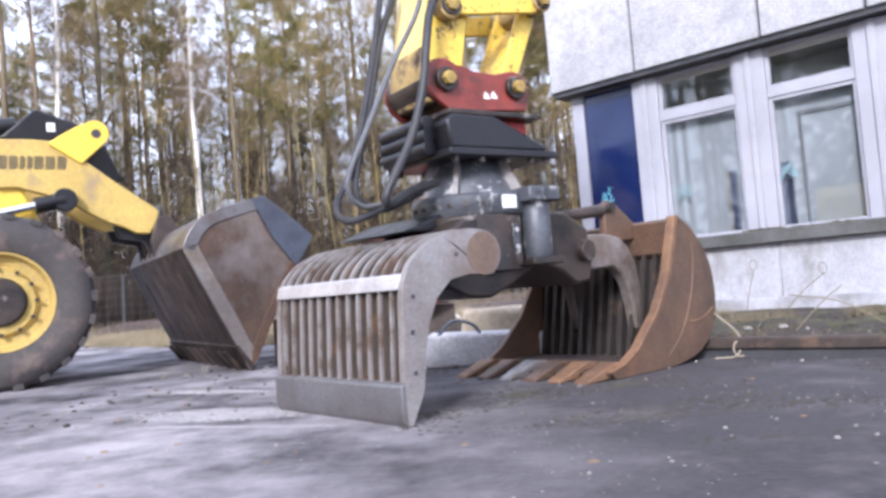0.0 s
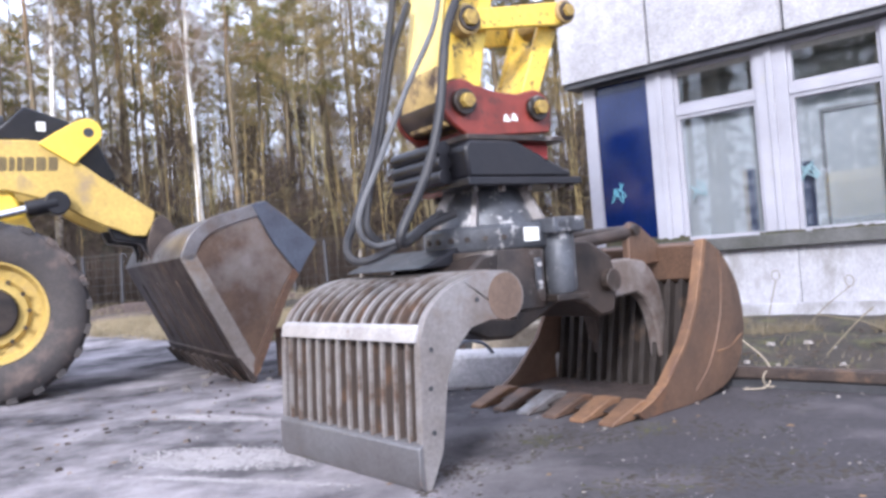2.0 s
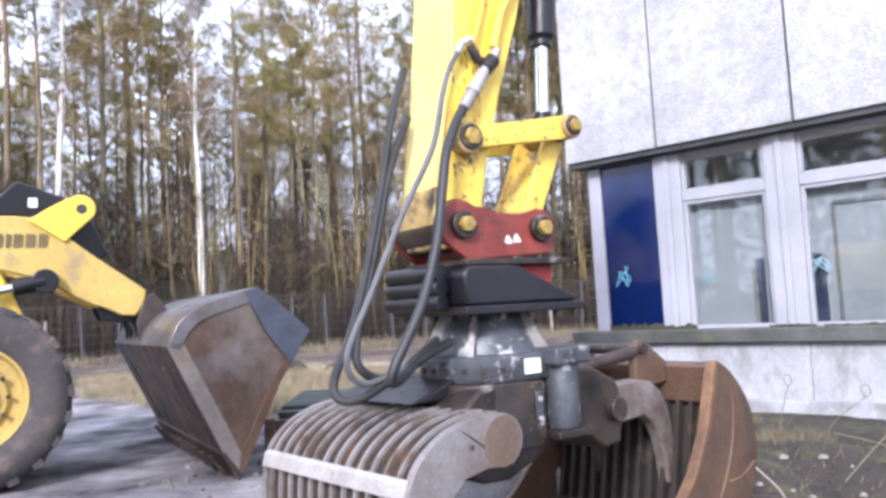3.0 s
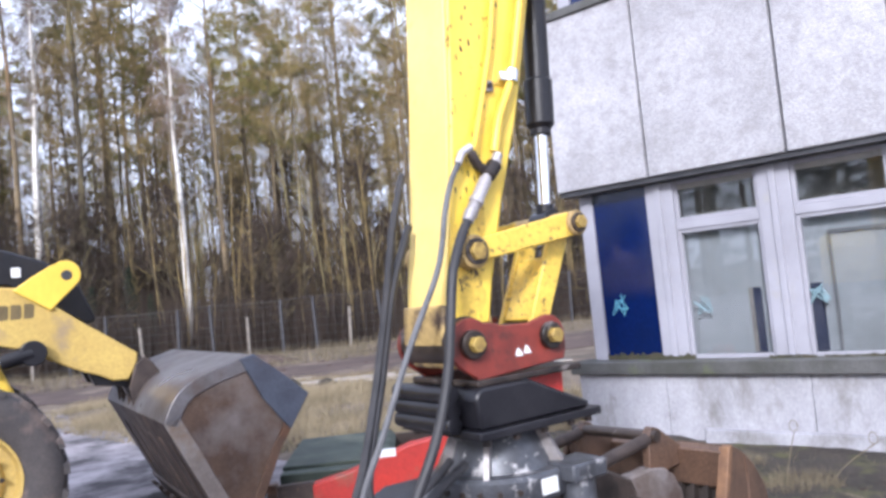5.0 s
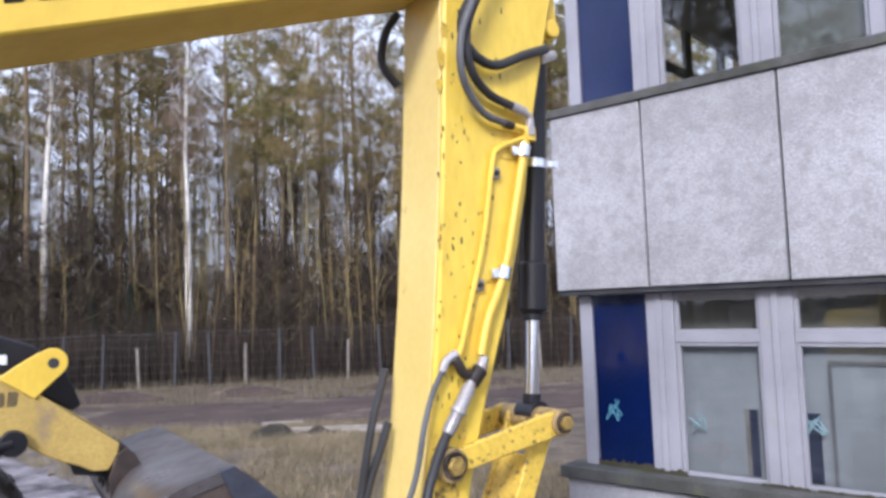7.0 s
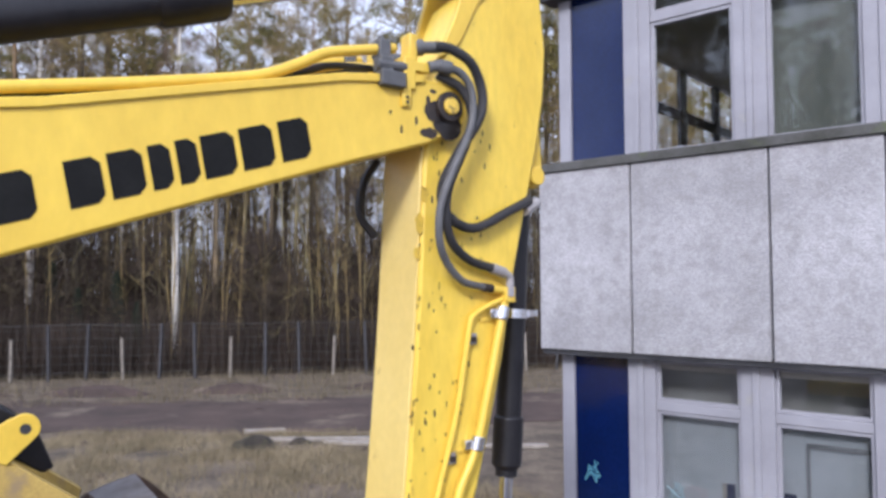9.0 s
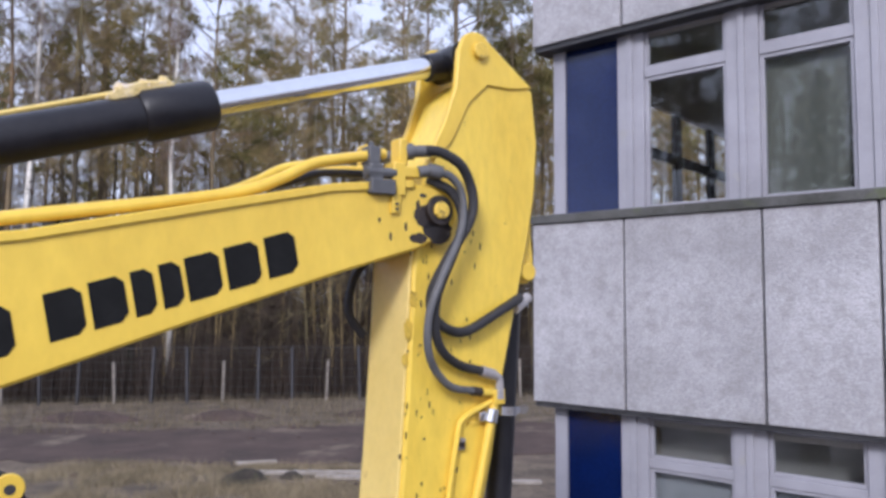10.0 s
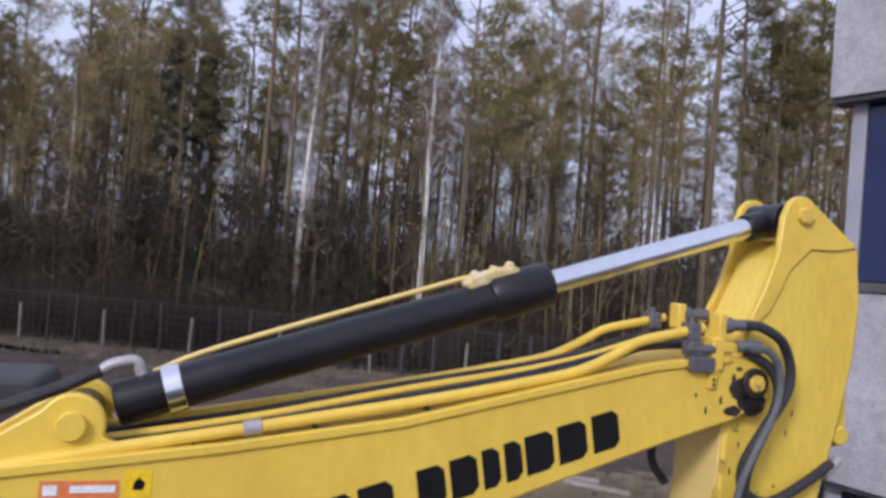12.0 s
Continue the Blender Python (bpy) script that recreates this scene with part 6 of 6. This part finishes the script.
def pine(seed, height):
    rnd = random.Random(seed)
    b = Build()
    pts, radii = trunk_line(height, 0.115 * height / 14, rnd, 0.35)
    b.tube(pts, radii, 8, False)
    vs, fs = [], []
    n = 28
    for k in range(n):
        t = 0.56 + 0.44 * (k + rnd.random()) / n
        p = point_on(pts, min(t, 0.995))
        a = rnd.uniform(0, 6.283)
        L = height * 0.15 * (1.15 - 0.7 * max(0, (t - 0.55) / 0.45)) * rnd.uniform(0.5, 1.3)
        lp = limb(b, p, (math.cos(a), math.sin(a), rnd.uniform(0.0, 0.7)), L, 0.035, rnd, -0.03)
        for j in range(6):
            q = point_on(lp, rnd.uniform(0.45, 1.0)) + Vector((rnd.uniform(-0.3, 0.3), rnd.uniform(-0.3, 0.3), rnd.uniform(-0.1, 0.3)))
            for _ in range(4):
                c = q + Vector((rnd.uniform(-0.22, 0.22), rnd.uniform(-0.22, 0.22), rnd.uniform(-0.10, 0.14)))
                twigs(vs, fs, c, rnd, 8, 0.26, 0.018, -0.3, 1.2)
    for k in range(9):
        p = point_on(pts, rnd.uniform(0.2, 0.5))
        a = rnd.uniform(0, 6.283)
        limb(b, p, (math.cos(a), math.sin(a), rnd.uniform(-0.2, 0.2)), rnd.uniform(0.4, 1.3), 0.02, rnd, 0.03, 3, 4)
    return finish_tree("pine_tree", "tall pine with a bare orange-brown trunk and thin green crown", b, BARK_PINE, vs, fs, NEEDLE)


def broadleaf(seed, height, birch=False, shrub=False):
    rnd = random.Random(seed)
    b = Build()
    pts, radii = trunk_line(height, (0.145 if birch else 0.085) * max(height, 8) / 14 * (0.6 if shrub else 1), rnd, 0.45)
    b.tube(pts, radii, 6 if shrub else 8, False)
    vs, fs = [], []
    n = 16 if shrub else (24 if birch else 22)
    low = 0.06 if shrub else (0.5 if birch else rnd.uniform(0.30, 0.55))
    for k in range(n):
        t = low + (0.99 - low) * (k + rnd.random()) / n
        p = point_on(pts, min(t, 0.995))
        a = rnd.uniform(0, 6.283)
        L = (height * 0.4 if shrub else height * 0.145) * (1.15 - t * 0.7) * rnd.uniform(0.5, 1.35)
        lp = limb(b, p, (math.cos(a), math.sin(a), rnd.uniform(0.5, 1.6)), L, 0.016 if shrub or birch else 0.028, rnd, 0.02)
        for j in range(5 if shrub else 7):
            q = point_on(lp, rnd.uniform(0.2, 1.0))
            e = limb(b, q, (rnd.uniform(-1, 1), rnd.uniform(-1, 1), rnd.uniform(-0.1, 1.1)), rnd.uniform(0.3, 1.0), 0.009, rnd, 0.06 if birch else 0.0, 1, 3)
            twigs(vs, fs, e[-1], rnd, 9 if shrub else 11, 0.8, 0.009, 0.9 if birch else -0.1)
            twigs(vs, fs, q.lerp(e[-1], 0.5), rnd, 4, 0.6, 0.0085, 0.5 if birch else -0.1)
    if birch:
        return finish_tree("birch_tree", "leafless birch with a white black-marked trunk", b, BARK_BIRCH, vs, fs, TWIG_BIRCH)
    if shrub:
        return finish_tree("shrub", "low leafless brown shrub at the edge of the wood", b, BARK_DARK, vs, fs, BRUSH)
    return finish_tree("bare_tree", "slender leafless tree with olive-brown twigs", b, BARK_DARK, vs, fs, TWIG)


def spruce(seed, height):
    rnd = random.Random(seed)
    b = Build()
    pts, radii = trunk_line(height, 0.14, rnd, 0.05)
    b.tube(pts, radii, 8, False)
    vs, fs = [], []
    n = 85
    for k in range(n):
        t = 0.05 + 0.94 * k / n
        p = point_on(pts, t)
        a = k * 2.4
        L = height * 0.21 * (1.04 - t) * rnd.uniform(0.75, 1.1) + 0.15
        lp = limb(b, p, (math.cos(a), math.sin(a), -0.08), L, 0.025, rnd, 0.04, 3, 4)
        for j in range(7):
            q = point_on(lp, rnd.uniform(0.15, 1.0))
            twigs(vs, fs, q, rnd, 11, 0.42, 0.034, 0.5, 1.0)
    return finish_tree("spruce_tree", "dense dark green spruce reaching to the ground", b, BARK_DARK, vs, fs, SPRUCE)


PINES = [pine(101 + k, 17.0 + k * 1.6) for k in range(4)]
BARES = [broadleaf(201 + k, 13.5 + k * 1.4) for k in range(6)]
SHRUBS = [broadleaf(251 + k, 3.2 + 0.7 * k, False, True) for k in range(3)]
BIRCHES = [broadleaf(301 + k, 16.5 + k * 1.0, True) for k in range(3)]
SPRUCES = [spruce(401 + k, 14 + k) for k in range(2)]
used = set()


def plant(ob, x, y, turn, size):
    m = pose(x, y, -0.03, 0, 0, turn)
    if ob.name not in used:
        used.add(ob.name)
        ob.matrix_basis = m
        ob.scale = (size, size, size)
        return ob
    c = copy_thing(ob, m)
    c.scale = (size, size, size)
    return c


rnd = random.Random(17)
# white trunks that stand out along the fence
for k, (x, y, s) in enumerate(((-12.1, 31.5, 1.0), (-18.4, 31.8, 1.05), (-30, 38, 1.0), (-37.0, 36.0, 1.0), (-9.5, 48, 1.0))):
    plant(BIRCHES[k % 3], x, y, k * 70, s)
for k, (x, y, s) in enumerate(((-28.0, 36.5, 1.1), (-31.5, 38, 1.15), (-35.5, 40.0, 1.1))):
    plant(SPRUCES[k % 2], x, y, k * 90, s)
for k, (x, y, size) in enumerate(((-13.3, 30.6, 0.20), (-14.4, 31.2, 0.27), (-15.8, 30.8, 0.24), (-17.2, 31.4, 0.30), (-19.6, 30.6, 0.26), (-21.2, 31.0, 0.33), (-23.2, 30.6, 0.30), (-10.6, 31.6, 0.16))):
    plant(SPRUCES[k % 2], x, y, k * 50, size)
placed = [(-12.1, 31.5), (-18.4, 31.8)]
count = 0
while count < 240:
    y = 31.5 + 36 * rnd.random() ** 1.2
    x = rnd.uniform(-1.2 * y - 8, 0.36 * y + 3)
    if y < fence_line(x) + 2.0:
        continue
    if any((x - p) ** 2 + (y - q) ** 2 < 1.7 for p, q in placed):
        continue
    placed.append((x, y))
    kind = rnd.random()
    if kind >= 0.90 and y < 44:
        kind = 0.5
    if kind < 0.42:
        plant(rnd.choice(PINES), x, y, rnd.uniform(0, 360), rnd.uniform(0.85, 1.2))
    elif kind < 0.90:
        plant(rnd.choice(BARES), x, y, rnd.uniform(0, 360), rnd.uniform(0.8, 1.25))
    else:
        plant(rnd.choice(BIRCHES), x, y, rnd.uniform(0, 360), rnd.uniform(0.8, 1.1))
    count += 1
# closed wood beside the building
for k in range(10):
    plant(rnd.choice(BARES + PINES), -4.0 + 1.1 * k + rnd.uniform(-0.4, 0.4), 34.5 + 0.3 * k + rnd.uniform(0, 5), rnd.uniform(0, 360), rnd.uniform(0.85, 1.15))
# closed back of the wood
for k in range(80):
    y = rnd.uniform(50, 84)
    x = rnd.uniform(-1.2 * y - 8, 0.36 * y + 3)
    plant(rnd.choice(BARES) if k % 2 else rnd.choice(PINES), x, y, rnd.uniform(0, 360), rnd.uniform(0.65, 1.1))
# low leafless shrubs of the wood's edge
for k in range(250):
    y = 30.0 + 30 * rnd.random() ** 1.4
    x = rnd.uniform(-1.2 * y - 8, 0.36 * y + 3)
    if y > fence_line(x) + 1.2:
        plant(rnd.choice(SHRUBS), x, y, rnd.uniform(0, 360), rnd.uniform(0.7, 1.9))
# trees round the rest of the yard, which the windows mirror
for k in range(50):
    a = radians(rnd.uniform(193, 226) if k < 34 else rnd.uniform(150, 330))
    r = rnd.uniform(26, 40)
    plant(rnd.choice(SPRUCES) if k % 4 == 1 else rnd.choice(PINES + PINES + BARES), r * math.cos(a), r * math.sin(a), rnd.uniform(0, 360), rnd.uniform(0.85, 1.2))


def thicket(name, label, material, n, y0, y1, height, r, seed):
    """Many thin young stems behind the fence, in one mesh."""
    rnd = random.Random(seed)
    b = Build()
    while n > 0:
        y = rnd.uniform(y0, y1)
        x = rnd.uniform(-1.2 * y - 8, 0.36 * y + 3)
        if y < fence_line(x) + 1.0:
            continue
        n -= 1
        H = rnd.uniform(*height)
        p = Vector((x, y, -0.05))
        lean = Vector((rnd.uniform(-0.12, 0.12), rnd.uniform(-0.12, 0.12), 1))
        q = p + lean * H * 0.5 + Vector((rnd.uniform(-0.2, 0.2), 0, 0))
        e = p + lean * H
        rr = r * rnd.uniform(0.5, 1.3)
        b.tube([p, q, e], [rr, rr * 0.7, rr * 0.2], 4, False)
        for _ in range(5):
            s = p.lerp(e, rnd.uniform(0.35, 0.95))
            d = Vector((rnd.uniform(-1, 1), rnd.uniform(-1, 1), rnd.uniform(0.3, 1.2))).normalized()
            b.tube([s, s + d * rnd.uniform(0.5, 1.6)], [rr * 0.35, 0.004], 3, False)
    return tagged(new(name, raw_mesh(name, b.v, b.f, material)), label, "undergrowth", kind="stuff")


thicket("young_stems", "crowd of thin olive-brown young stems under the trees", BARK_DARK, 1400, 31, 78, (3.5, 10.5), 0.032, 31)
# second set of stems, sunlight put into their paler yellow colour
thicket("young_stems", "thin stems under the trees, coloured a sunlit yellow", TWIG, 750, 30, 50, (3.5, 9.5), 0.034, 32)


def in_wood(rnd):
    y = rnd.uniform(30, 60)
    x = rnd.uniform(-1.2 * y - 8, 0.36 * y + 3)
    return None if y < fence_line(x) + 0.3 else (x, y, -0.05)


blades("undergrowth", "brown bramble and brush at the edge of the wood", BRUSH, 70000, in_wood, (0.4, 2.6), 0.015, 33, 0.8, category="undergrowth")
def wood_edge(rnd):
    x = rnd.uniform(-44, 13)
    y = fence_line(x) + 0.6 + 6.5 * rnd.random() ** 1.3
    return None if noise.noise(Vector((x * 0.7, y * 0.7, 8))) < rnd.uniform(-0.7, 0.2) else (x, y, -0.05)


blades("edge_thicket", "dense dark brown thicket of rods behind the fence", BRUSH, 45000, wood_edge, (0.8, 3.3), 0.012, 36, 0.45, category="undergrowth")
blades("fern_litter", "pale dead bracken between the stems", LEAF_LITTER, 12000, in_wood, (0.15, 0.7), 0.02, 34, 1.2, category="undergrowth")


def by_fence(rnd):
    x = rnd.uniform(-40, 12)
    y = fence_line(x) + rnd.uniform(-6.5, 1.0)
    return None if noise.noise(Vector((x * 0.5, y * 0.9, 5))) < rnd.uniform(-0.5, 0.3) else (x, y, -0.03)


blades("verge_grass", "dull straw-coloured grass along the fence", BED_STRAW, 16000, by_fence, (0.1, 0.4), 0.012, 35, 0.9)


# ---- low mounds in the field ----
def mound(x, y, rx, ry, h, seed, material, label):
    rnd = random.Random(seed)
    b = Build()
    n, m = 22, 6
    vs = []
    for j in range(m + 1):
        q = 1 - j / m
        for i in range(n):
            a = 6.283 * i / n
            w = 1 + 0.25 * noise.noise(Vector((math.cos(a) * 1.4, math.sin(a) * 1.4, seed)))
            px, py = x + rx * q * w * math.cos(a), y + ry * q * w * math.sin(a)
            vs.append((px, py, -0.06 + h * (1 - q * q) * (1 + 0.35 * noise.noise(Vector((px * 4, py * 4, seed)))) + 0.02 * rnd.random()))
    b.add(vs, [(j * n + i, j * n + (i + 1) % n, (j + 1) * n + (i + 1) % n, (j + 1) * n + i) for j in range(m) for i in range(n)])
    tagged(new("earth_mound", raw_mesh("earth_mound", b.v, b.f, material)), label, "earth mound", group="earth mounds")


for k, (x, y, rx, ry, h) in enumerate(((-4.3, 16.4, 0.55, 0.4, 0.30), (-3.5, 16.9, 0.28, 0.25, 0.16), (-7.5, 24.6, 1.5, 0.5, 0.28), (-11.5, 24.0, 1.9, 0.6, 0.3), (-2.8, 25.6, 1.6, 0.5, 0.25), (-16, 23.6, 2.2, 0.7, 0.3), (0.4, 26.0, 1.2, 0.45, 0.22), (-20.5, 22.8, 1.7, 0.6, 0.3))):
    mound(x, y, rx, ry, h, k, SOIL if k < 2 else TRACK, "small dark mossy hump in the field" if k < 2 else "low heap of bare brown earth along the track")
